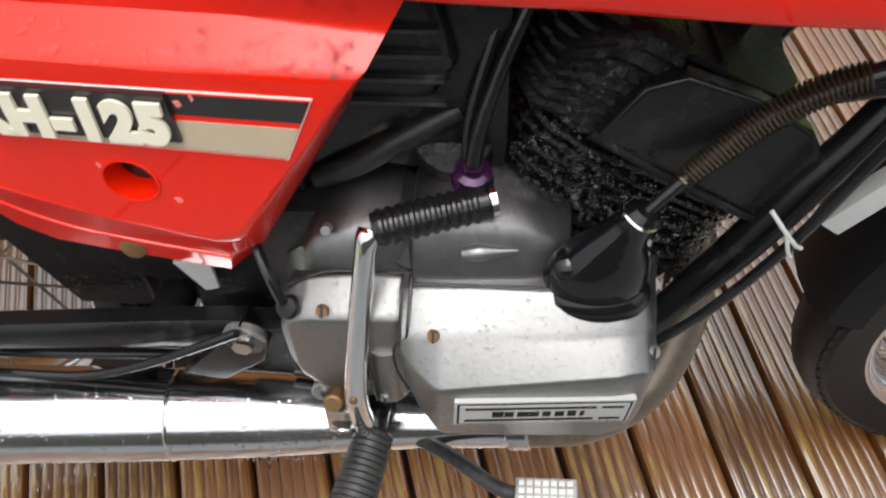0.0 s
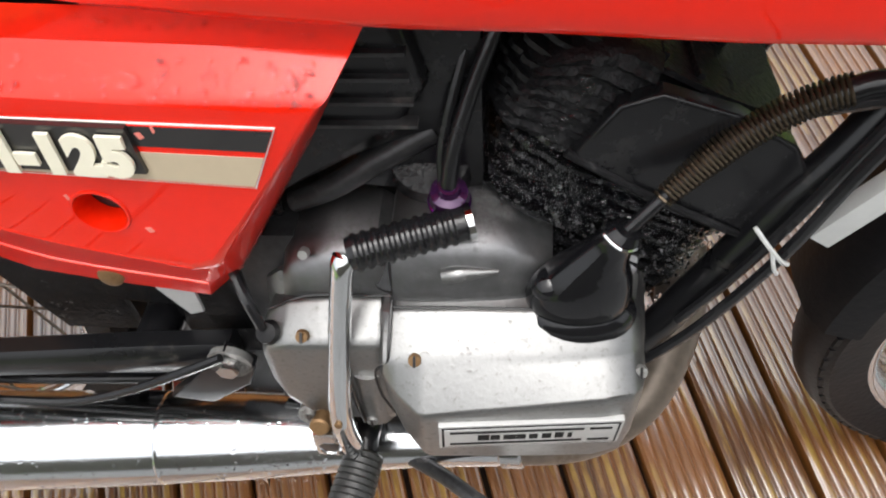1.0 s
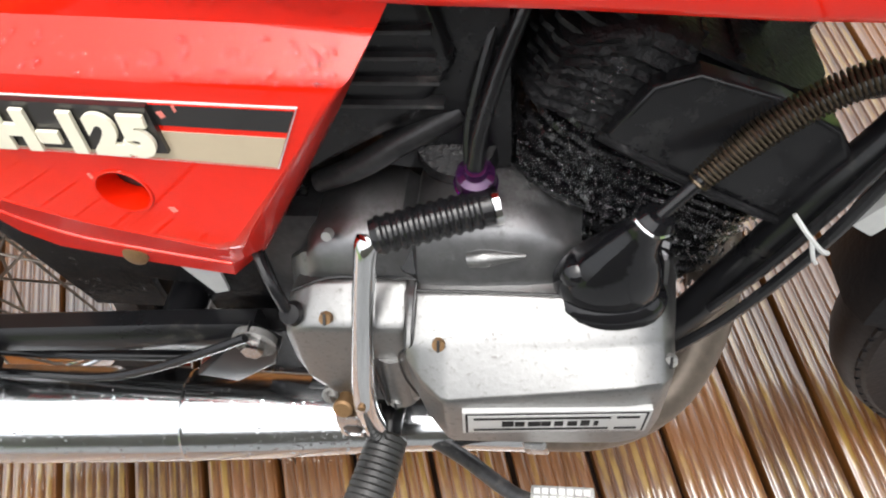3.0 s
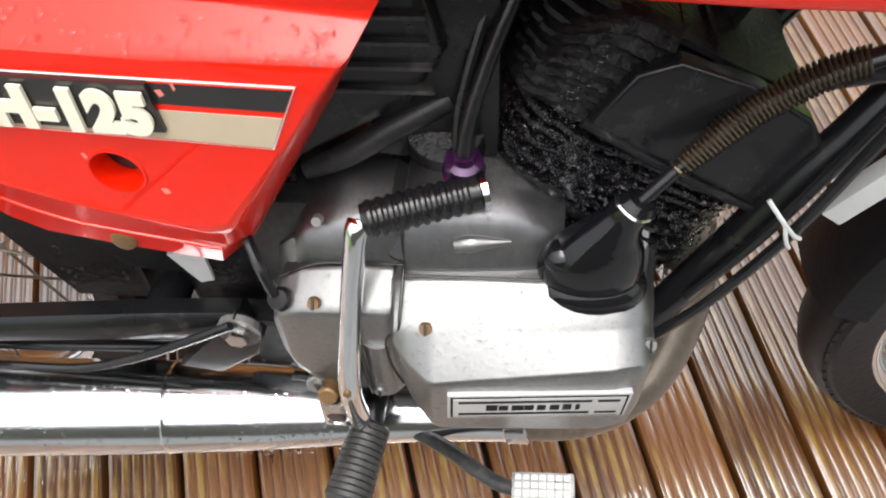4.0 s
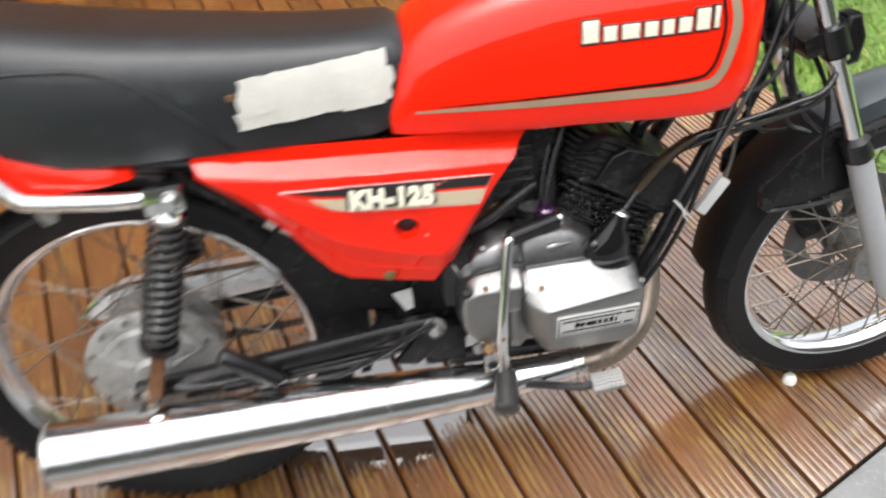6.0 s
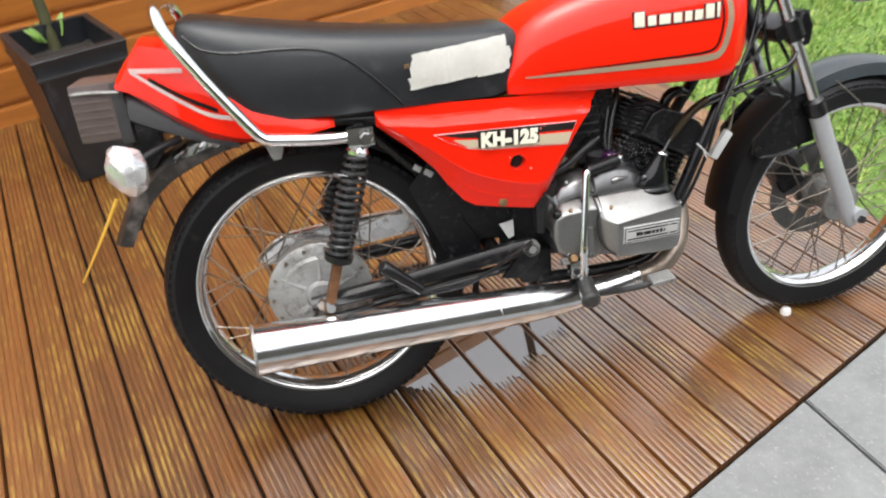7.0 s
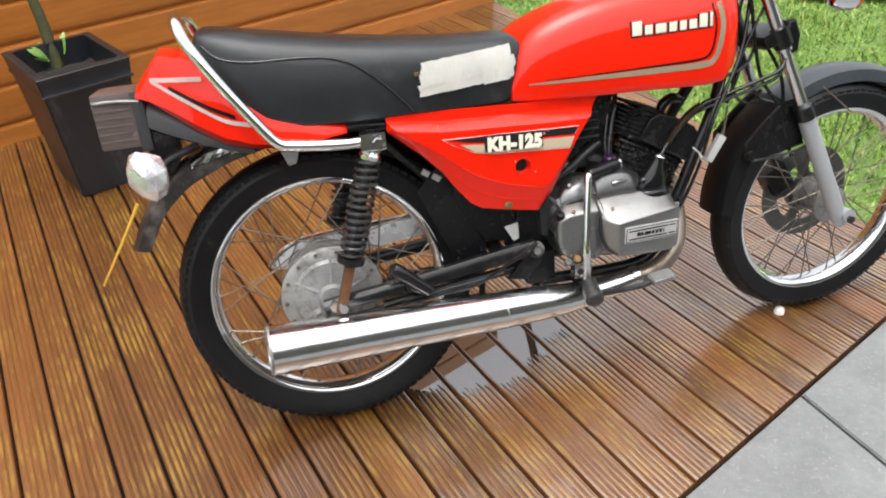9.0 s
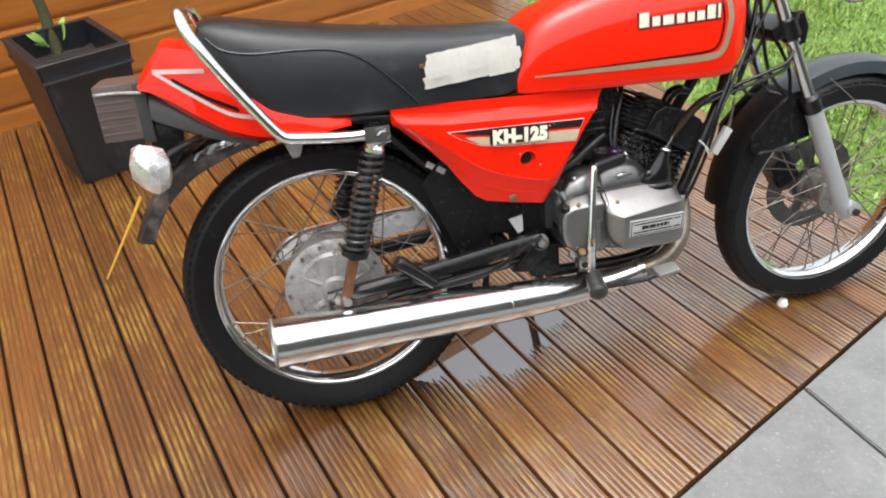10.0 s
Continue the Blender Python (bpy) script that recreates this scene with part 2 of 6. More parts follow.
def cut(ob, bm):
    """Takes the closed shape bm out of ob's mesh."""
    me = bpy.data.meshes.new("cutter")
    bmesh.ops.recalc_face_normals(bm, faces=bm.faces[:])
    bm.to_mesh(me)
    bm.free()
    tool = new("cutter", me)
    mod = ob.modifiers.new("hole", "BOOLEAN")
    mod.object, mod.operation, mod.solver = tool, "DIFFERENCE", "EXACT"
    tool.parent = ob.parent
    done = bpy.data.meshes.new_from_object(ob.evaluated_get(bpy.context.evaluated_depsgraph_get()))
    ob.modifiers.remove(mod)
    ob.data = done
    bpy.data.objects.remove(tool)


def thing(name, label, category, at=None, group=""):
    ob = new(name)
    ob.empty_display_size = 0.1
    if at is not None:
        ob.matrix_world = at
    return tagged(ob, label, category, group)

WATER = bpy.data.materials.new("water_drop")
WATER.use_nodes = True
for socket, value in (("Roughness", 0.02), ("IOR", 1.33), ("Transmission Weight", 1.0), ("Base Color", (1, 1, 1, 1))):
    WATER.node_tree.nodes["Principled BSDF"].inputs[socket].default_value = value

# ---- ground, deck, paving, wall ----
BOARD_TURN, PITCH, FIRST = radians(17.2), 0.0906, -0.683
ALONG, ACROSS = Vector((-math.sin(BOARD_TURN), math.cos(BOARD_TURN), 0)), Vector((math.cos(BOARD_TURN), math.sin(BOARD_TURN), 0))
EDGE_TURN = radians(25)
EDGE_U = Vector((math.cos(EDGE_TURN), math.sin(EDGE_TURN), 0))
EDGE_P = Vector((0.562, -0.444, 0))
WALL_P = Vector((-1.146, 1.83, 0))
RIGHT_P, RIGHT_Q = Vector((1.62, 0.08, 0)), Vector((1.24, 2.95, 0))

bm = bmesh.new()
bmesh.ops.create_grid(bm, x_segments=8, y_segments=8, size=60.0)
bmesh.ops.translate(bm, vec=(0, 0, -0.14), verts=bm.verts[:])
ground = part("ground", bm, LAWN, smooth=False)
tagged(ground, "green lawn ground with short wet grass", "lawn", kind="structure")


def line_at(v, p, u):
    """Where the board line at v across meets the line p + s u: the distance along the board."""
    d = ACROSS * v
    den = ALONG.x * u.y - ALONG.y * u.x
    w = p - d
    return (w.x * u.y - w.y * u.x) / den


def board_profile(w):
    """A board with rounded ridges between shallow grooves."""
    n, g = 6, 0.0030
    pts, step = [(0, -0.024), (0, -0.004), (0.0015, -0.0015)], (w - 0.003) / n
    for i in range(n):
        x0 = 0.0015 + i * step
        for u, d in ((0.14, 0.45), (0.22, 0.12), (0.34, 0.0), (0.66, 0.0), (0.78, 0.12), (0.86, 0.45)):
            pts.append((x0 + u * step, -d * g))
        if i < n - 1:
            pts += [(x0 + 0.93 * step, -g), (x0 + 1.07 * step, -g)]
    return pts + [(w - 0.0015, -0.0015), (w, -0.004), (w, -0.024)]


deck = thing("deck", "wet orange-brown stained grooved timber decking", "deck")
deck["kind"] = "structure"
PROF = board_profile(PITCH - 0.0066)
right_n = Vector((RIGHT_Q.y - RIGHT_P.y, RIGHT_P.x - RIGHT_Q.x, 0)).normalized()
for k in range(-22, 36):
    v0 = FIRST + k * PITCH
    bm = bmesh.new()
    ends = []
    for lim in ((EDGE_P, EDGE_U), (WALL_P, EDGE_U)):
        ends.append([bm.verts.new(ACROSS * (v0 + x) + ALONG * line_at(v0 + x, *lim) + Vector((0, 0, z))) for x, z in PROF])
    a, b = ends
    for i in range(len(PROF) - 1):
        bm.faces.new((a[i], a[i + 1], b[i + 1], b[i]))
    bm.faces.new(a), bm.faces.new(b[::-1])
    if v0 > 0.9:
        bmesh.ops.bisect_plane(bm, geom=bm.verts[:] + bm.edges[:] + bm.faces[:], plane_co=RIGHT_P, plane_no=right_n, clear_outer=True)
    if not bm.verts:
        bm.free()
        continue
    bmesh.ops.transform(bm, matrix=Matrix.Rotation(-BOARD_TURN, 4, "Z"), verts=bm.verts[:])
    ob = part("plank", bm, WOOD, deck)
    ob.rotation_euler.z = BOARD_TURN
# near-black block under the boards, its colour standing in for shade in the gaps
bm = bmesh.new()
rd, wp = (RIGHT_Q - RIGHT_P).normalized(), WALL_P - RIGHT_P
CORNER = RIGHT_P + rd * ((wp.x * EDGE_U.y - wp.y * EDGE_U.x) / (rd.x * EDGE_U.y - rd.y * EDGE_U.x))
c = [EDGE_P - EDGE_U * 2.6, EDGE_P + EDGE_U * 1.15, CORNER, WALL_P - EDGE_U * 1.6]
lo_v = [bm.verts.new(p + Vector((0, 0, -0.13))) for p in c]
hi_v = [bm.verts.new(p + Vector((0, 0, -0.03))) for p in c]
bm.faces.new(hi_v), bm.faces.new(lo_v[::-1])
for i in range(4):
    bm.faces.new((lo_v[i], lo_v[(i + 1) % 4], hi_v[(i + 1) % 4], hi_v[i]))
part("joists", bm, GAP_SHADE, deck, "near-black block standing in for the shade below the boards", smooth=False)

paving = thing("paving", "grey concrete paving slabs beside the deck", "paving")
paving["kind"] = "structure"
JDIR = Vector((0.039, -0.201, 0)).normalized()
JP = Vector((0.993, -0.243, 0))
for i in range(-4, 3):
    for j in range(4):
        bm = bmesh.new()
        g = 0.004
        o = JP + EDGE_U * (i * 0.6 + g) + JDIR * (j * 0.6 + 0.006)
        p4 = [o, o + EDGE_U * (0.6 - 2 * g), o + EDGE_U * (0.6 - 2 * g) + JDIR * (0.6 - 2 * g), o + JDIR * (0.6 - 2 * g)]
        lo_v = [bm.verts.new(p + Vector((0, 0, -0.06))) for p in p4]
        hi_v = [bm.verts.new(p + Vector((0, 0, -0.012))) for p in p4]
        f = bm.faces.new(hi_v)
        bm.faces.new(lo_v[::-1])
        for e in range(4):
            bm.faces.new((lo_v[e], lo_v[(e + 1) % 4], hi_v[(e + 1) % 4], hi_v[e]))
        bmesh.ops.bevel(bm, geom=list(f.edges), offset=0.003, segments=2, affect="EDGES")
        part("slab", bm, SLAB, paving, smooth=False)
bm = bmesh.new()
p4 = [JP - EDGE_U * 2.6 + JDIR * 0.001, JP + EDGE_U * 2 + JDIR * 0.001, JP + EDGE_U * 2 + JDIR * 2.5, JP - EDGE_U * 2.6 + JDIR * 2.5]
bm.faces.new([bm.verts.new(p + Vector((0, 0, -0.03))) for p in p4])
part("mortar_bed", bm, SOIL, paving, smooth=False)

# timber wall of horizontal boards behind the deck
wall = thing("wall_north", "orange stained wall of horizontal timber boards", "wall", Matrix.Translation(WALL_P) @ Matrix.Rotation(EDGE_TURN, 4, "Z"))
wall["kind"] = "structure"
for k in range(18):
    bm = bmesh.new()
    z0 = -0.075 + k * 0.148
    pr = [(0.0, 0.0), (-0.004, 0.004), (-0.016, 0.018), (-0.018, 0.03), (-0.018, 0.132), (-0.016, 0.140), (-0.004, 0.146), (0, 0.148), (0.02, 0.148), (0.02, 0.0)]
    a = [bm.verts.new((-2.2, y, z0 + z)) for y, z in pr]
    b = [bm.verts.new((2.62, y, z0 + z)) for y, z in pr]
    for i in range(len(pr)):
        bm.faces.new((a[i], a[(i + 1) % len(pr)], b[(i + 1) % len(pr)], b[i]))
    bm.faces.new(a), bm.faces.new(b[::-1])
    part("board", bm, CLAD, wall, smooth=False)

# planter with a woody plant
planter = thing("planter", "tall square tapered dark grey plastic planter on the deck", "planter", Matrix.Translation((-0.706, 1.415, 0)) @ Matrix.Rotation(radians(27), 4, "Z"))


def square_ring(hx, hy, z):
    return [(-hx, -hy, z), (hx, -hy, z), (hx, hy, z), (-hx, hy, z)]


bm = loft(bmesh.new(), [square_ring(0.115, 0.125, 0.002), square_ring(0.139, 0.178, 0.382), square_ring(0.144, 0.184, 0.384), square_ring(0.146, 0.187, 0.392), square_ring(0.143, 0.184, 0.398),
                        square_ring(0.147, 0.188, 0.440), square_ring(0.149, 0.190, 0.449), square_ring(0.145, 0.186, 0.452), square_ring(0.122, 0.163, 0.452), square_ring(0.120, 0.160, 0.36)], caps=False)
bm.faces.new([v for v in bm.verts[:4]][::-1])
bmesh.ops.bevel(bm, geom=[e for e in bm.edges if abs(e.verts[0].co.z - e.verts[1].co.z) > 0.02], offset=0.006, segments=2, affect="EDGES")
pot = part("pot", bm, PLASTIC_POT, planter)
bm = loft(bmesh.new(), [square_ring(0.121, 0.161, 0.352), square_ring(0.121, 0.161, 0.366)])
bmesh.ops.subdivide_edges(bm, edges=bm.edges[:], cuts=8, use_grid_fill=True)
for v in bm.verts:
    v.co.z += 0.012 * noise.noise(v.co * 30)
part("soil", bm, SOIL, planter, "dark wet potting soil")
BARK = mat("green_brown_bark", (0.055, 0.055, 0.018), 0.6, var=0.4, scale=30, bump=0.4, bump_scale=120)
LEAF = mat("pale_green_leaf", (0.24, 0.40, 0.09), 0.45, var=0.25, scale=40)
shrub = thing("potted_shrub", "young woody shrub with few pale green leaves in the planter", "plant", Matrix.Translation((-0.775, 1.56, 0.362)))
part("stem", tube(bmesh.new(), [(0, 0, -0.01), (-0.006, 0.02, 0.08), (-0.012, 0.035, 0.18), (-0.04, 0.06, 0.40), (-0.07, 0.08, 0.7)], [0.021, 0.020, 0.018, 0.014, 0.010], 12), BARK, shrub, "bare woody stem")


def leaf(bm, base, tip, width, up):
    base, tip, up = Vector(base), Vector(tip), Vector(up)
    side = (tip - base).cross(up).normalized() * width / 2
    rows_ = []
    for t, w, lift in ((0, 0.12, 0), (0.25, 0.8, 0.03), (0.55, 1.0, 0.04), (0.8, 0.65, 0.0), (1, 0.03, -0.04)):
        c_ = base.lerp(tip, t) + up * lift * (tip - base).length
        rows_.append([bm.verts.new(c_ - side * w + up * 0.08 * w * width), bm.verts.new(c_), bm.verts.new(c_ + side * w + up * 0.08 * w * width)])
    for p_, q_ in zip(rows_, rows_[1:]):
        for i in range(2):
            bm.faces.new((p_[i], p_[i + 1], q_[i + 1], q_[i]))


rnd = random.Random(4)
for cx, cy in ((-0.062, 0.02), (0.032, 0.045), (-0.045, -0.02)):
    for i in range(5):
        an = rnd.uniform(0, 6.28)
        bm = bmesh.new()
        leaf(bm, (cx * 0.4, cy * 0.6, 0.03), (cx + 0.03 * math.cos(an), cy + 0.03 * math.sin(an), 0.06 + rnd.uniform(0, 0.05)), 0.026, (0.2, -0.5, 0.8))
        part("leaf", bm, LEAF, shrub)

# ---- the motorcycle, built upright in its own frame, leaning on its side stand ----
LEAN_LEFT = radians(13.0)
bike = thing("motorcycle", "red classic motorcycle with black seat leaning on its side stand", "motorcycle", Matrix.Rotation(-LEAN_LEFT, 4, "X"))
RZ = 0.305
FX, FZ, FY = 1.193, 0.298, 0.009


def wheel(name, c, normal, r_rim, r_tyre, tw, label):
    """Tyre, chrome rim and wire spokes about an axle."""
    w = part(name, lathe(bmesh.new(), [(0.02, -0.034), (0.034, -0.032), (0.034, 0.032), (0.02, 0.034)], c, normal, 32), DULL_ALU, bike, label)
    h = tw / 2
    rt, rr = r_tyre, r_rim
    prof = [(rr - 0.004, -0.026), (rr + 0.006, -0.030), (rr + 0.02, -h * 0.9), (rr + 0.6 * (rt - rr), -h), (rt - 0.012, -h * 0.82), (rt - 0.003, -h * 0.4), (rt, 0),
            (rt - 0.003, h * 0.4), (rt - 0.012, h * 0.82), (rr + 0.6 * (rt - rr), h), (rr + 0.02, h * 0.9), (rr + 0.006, 0.030), (rr - 0.004, 0.026)]
    bm = lathe(bmesh.new(), prof, c, normal, 96, True)
    sn, cs = math.sin(LEAN_LEFT), math.cos(LEAN_LEFT)
    for v in bm.verts:
        if v.co.z * cs - v.co.y * sn < 0.0008:
            v.co.z = (0.0008 + v.co.y * sn) / cs
    part("tyre", bm, RUBBER, w, "black grooved rubber tyre")
    pr = [(rr, -0.028), (rr + 0.001, -0.025), (rr - 0.006, -0.022), (rr - 0.011, -0.014), (rr - 0.014, 0), (rr - 0.011, 0.014), (rr - 0.006, 0.022), (rr + 0.001, 0.025), (rr, 0.028),
          (rr - 0.005, 0.027), (rr - 0.010, 0.022), (rr - 0.016, 0.014), (rr - 0.019, 0), (rr - 0.016, -0.014), (rr - 0.010, -0.022), (rr - 0.005, -0.027)]
    part("rim", lathe(bmesh.new(), pr, c, normal, 96, True), CHROME, w, "chrome steel rim")
    return w


rear = wheel("rear_wheel", (0, 0, RZ), (0, 1, 0), 0.2465, 0.3105, 0.090, "spoked rear wheel with chrome rim")
ST, CB = 0.0477, -0.108
FN = Vector((math.sin(ST), -math.cos(ST), math.sin(CB))).normalized()
front = wheel("front_wheel", (FX, FY, FZ), FN, 0.2306, 0.2895, 0.072, "spoked front wheel with chrome rim")

# fuel tank
TANK_SIDE = [(0.0, 0.0), (0.102, -0.002), (0.115, 0.001), (0.119, 0.007), (0.1193, 0.018), (0.1205, 0.025), (0.121, 0.05), (0.122, 0.08), (0.120, 0.115), (0.1145, 0.15), (0.105, 0.178), (0.093, 0.197), (0.084, 0.2035), (0.058, 0.2105), (0.03, 0.216), (0.0, 0.218)]


def tank_ring(x, w, z0, h):
    half = [(p * w, z0 + q * h) for p, q in TANK_SIDE]
    return [(x, -y, z) for y, z in half] + [(x, y, z) for y, z in half[-2:0:-1]]


bm = loft(bmesh.new(), [tank_ring(x, w, z0, h) for x, w, z0, h in (
    (0.402, 0.72, 0.663, 0.13), (0.406, 0.82, 0.660, 0.24), (0.424, 0.87, 0.657, 0.49), (0.443, 0.90, 0.656, 0.605), (0.47, 0.92, 0.655, 0.69), (0.505, 0.95, 0.653, 0.765), (0.55, 0.98, 0.651, 0.84),
    (0.60, 1.0, 0.649, 0.895), (0.65, 1.01, 0.648, 0.925), (0.75, 1.03, 0.643, 0.96), (0.81, 1.01, 0.640, 0.955), (0.852, 0.97, 0.642, 0.93), (0.876, 0.91, 0.667, 0.80), (0.888, 0.83, 0.69, 0.67), (0.892, 0.7, 0.72, 0.5))])
tank = part("fuel_tank", bm, RED, bike, "glossy red fuel tank with black and beige stripes")

# seat
SEAT_SIDE = [(0.0, 0.0), (0.85, 0.0), (0.97, 0.06), (1.0, 0.2), (1.0, 0.45), (0.97, 0.7), (0.9, 0.86), (0.75, 0.95), (0.4, 1.0), (0.0, 1.0)]


def seat_ring(x, w, z0, z1):
    half = [(p * w, z0 + q * (z1 - z0)) for p, q in SEAT_SIDE]
    return [(x, -y, z) for y, z in half] + [(x, y, z) for y, z in half[-2:0:-1]]


bm = loft(bmesh.new(), [seat_ring(*s) for s in ((-0.172, 0.06, 0.80, 0.846), (-0.165, 0.085, 0.785, 0.858), (-0.15, 0.095, 0.765, 0.862), (-0.11, 0.108, 0.725, 0.856), (-0.065, 0.116, 0.69, 0.846),
                                           (0.0, 0.120, 0.667, 0.834), (0.09, 0.120, 0.662, 0.818), (0.2, 0.114, 0.660, 0.803), (0.3, 0.106, 0.657, 0.792), (0.38, 0.100, 0.655, 0.788),
                                           (0.418, 0.096, 0.665, 0.787), (0.432, 0.088, 0.70, 0.778), (0.436, 0.07, 0.72, 0.765))])
seat = part("seat", bm, VINYL, bike, "black vinyl dual seat with silver tape patch")

# side panel: a face with turned-in edges, its front edge folded further in
def panel_shape(*rims):
    """Matching loops of (x, y, z), from the face to the back edge."""
    bm = bmesh.new()
    loops = [[bm.verts.new(p) for p in loop] for loop in rims]
    bm.faces.new(loops[0])
    k = len(rims[0])
    for a, b in zip(loops, loops[1:]):
        for i in range(k):
            bm.faces.new((a[i], b[i], b[(i + 1) % k], a[(i + 1) % k]))
    edges = [e for e in bm.edges if e.verts[0] in loops[0] and e.verts[1] in loops[0]]
    bmesh.ops.bevel(bm, geom=edges, offset=0.004, segments=3, affect="EDGES", profile=0.6)
    return bm


P_FACE = [(0.552, 0.612), (0.398, 0.619), (0.255, 0.627), (0.163, 0.645), (0.165, 0.638), (0.192, 0.622), (0.222, 0.606), (0.262, 0.573), (0.295, 0.545), (0.321, 0.528), (0.353, 0.514), (0.387, 0.502),
          (0.448, 0.485), (0.466, 0.490), (0.522, 0.572)]
P_STEP = [(0.557, -0.1215, 0.616), (0.398, -0.1215, 0.623), (0.255, -0.122, 0.632), (0.157, -0.121, 0.650), (0.158, -0.121, 0.640), (0.185, -0.120, 0.616), (0.212, -0.118, 0.596), (0.250, -0.116, 0.555), (0.283, -0.115, 0.522),
          (0.312, -0.115, 0.497), (0.345, -0.115, 0.480), (0.378, -0.115, 0.4705), (0.447, -0.115, 0.4555), (0.470, -0.114, 0.470), (0.529, -0.1145, 0.571)]
P_RIM = [(0.568, -0.103, 0.630), (0.398, -0.102, 0.6375), (0.255, -0.104, 0.646), (0.150, -0.110, 0.662), (0.150, -0.112, 0.640), (0.18, -0.111, 0.612), (0.207, -0.110, 0.589), (0.248, -0.109, 0.545), (0.272, -0.108, 0.508),
         (0.300, -0.108, 0.472), (0.322, -0.108, 0.458), (0.372, -0.108, 0.446), (0.440, -0.108, 0.433), (0.468, -0.100, 0.456), (0.538, -0.100, 0.574)]
P_BACK = [(x + (0.011 if i == 0 else 0.0), y + 0.0005, z + 0.020) if i < 4 else (x, y + 0.012, z) for i, (x, y, z) in enumerate(P_RIM)]
bm = panel_shape([(x, -0.126, z) for x, z in P_FACE], P_STEP, P_RIM, P_BACK)
panel = part("side_panel", bm, RED, bike, "red plastic side panel with badge and stripe")
cut(panel, lathe(bmesh.new(), [(0.0158, -0.02), (0.0158, 0.02)], (0.4085, -0.126, 0.5355), (0, -1, 0), 28))
for f in panel.data.polygons:
    f.use_smooth = f.normal.y > -0.999
crisp(panel)
part("lower_bead", tube(bmesh.new(), [(x, -0.1245, z - 0.001) for x, z in P_FACE[6:13]], [0.0006, 0.0018, 0.0022, 0.0022, 0.0020, 0.0018, 0.0014], 10, 4), RED, panel)
part("edge_bead", tube(bmesh.new(), [(x, y - 0.0002, z) for x, y, z in P_STEP[7:13]], 0.0014, 8, 4), RED, panel)

# exhaust
bm = tube(bmesh.new(), [(-0.138, -0.166, 0.2610), (0.1, -0.142, 0.2450), (0.3, -0.122, 0.2315), (0.42, -0.110, 0.2230), (0.50, -0.104, 0.219), (0.58, -0.105, 0.226), (0.655, -0.113, 0.243)], [0.0490, 0.0452, 0.0425, 0.0385, 0.0325, 0.0265, 0.0225], 32, 8)
silencer = part("silencer", bm, WET_CHROME, bike, "long polished chrome silencer")

# spokes, hubs, brakes
STEEL = mat("dull_spoke_steel", (0.22, 0.19, 0.16), 0.4, metal=0.8, var=0.3, scale=30)
RUST = mat("rusty_steel", (0.16, 0.07, 0.03), 0.7, metal=0.3, var=0.4, scale=60, bump=0.3)
BRASS = mat("brassy_bolt", (0.22, 0.13, 0.06), 0.5, metal=0.6, var=0.3, scale=60)


def spokes(w, c, normal, r_hub, r_rim, off_hub, count):
    ax = Vector(normal).normalized()
    u = ax.orthogonal().normalized()
    v = ax.cross(u)
    c = Vector(c)
    for i in range(count):
        side = -1 if i % 2 else 1
        a = 2 * math.pi * i / count
        lead = radians(62) * (1 if (i // 2) % 2 else -1)
        p = c + ax * side * off_hub + r_hub * (math.cos(a + lead) * u + math.sin(a + lead) * v)
        q = c + ax * side * 0.006 + r_rim * (math.cos(a) * u + math.sin(a) * v)
        part("spoke", tube(bmesh.new(), [p, q], 0.0016, 6, 1), STEEL, w)
        d = (p - q).normalized()
        part("nipple", tube(bmesh.new(), [q - d * 0.003, q + d * 0.010], 0.0026, 6, 1), STEEL, w)


spokes(rear, (0, 0, RZ), (0, 1, 0), 0.096, 0.231, 0.036, 36)
spokes(front, (FX, FY, FZ), FN, 0.040, 0.215, 0.030, 36)


def on_wheel(c, normal, r, a, h):
    ax = Vector(normal).normalized()
    u = ax.orthogonal().normalized()
    return Vector(c) + ax * h + r * (math.cos(a) * u + math.sin(a) * ax.cross(u))


def tread(w, c, normal, r, width, count):
    """Raised tread blocks round the tyre's crown, joined."""
    bm = bmesh.new()
    ax = Vector(normal).normalized()
    for i in range(count):
        for row in (-1, 0, 1):
            a0 = 2 * math.pi * (i + (0.5 if row == 0 else 0)) / count
            a1 = a0 + 2 * math.pi / count * 0.66
            h0, h1 = (row * 0.34 - 0.13) * width, (row * 0.34 + 0.13) * width
            rr = r - (0.007 if row else 0.0)
            vs = []
            for rad in (rr - 0.008, rr - 0.0005):
                for a, h in ((a0, h0), (a1, h0), (a1, h1), (a0, h1)):
                    drop = (0.004 if row and abs(h) > 0.4 * width else 0)
                    vs.append(bm.verts.new(on_wheel(c, normal, rad - drop - 0.0028, a, h)))
            for f in ((4, 5, 6, 7), (0, 1, 5, 4), (1, 2, 6, 5), (2, 3, 7, 6), (3, 0, 4, 7)):
                bm.faces.new([vs[k] for k in f])
    tr = part("tread", bm, RUBBER, w, smooth=False)
    tr["kind"] = "stuff"


tread(rear, (0, 0, RZ), (0, 1, 0), 0.3125, 0.088, 90)
tread(front, (FX, FY, FZ), FN, 0.2885, 0.072, 86)
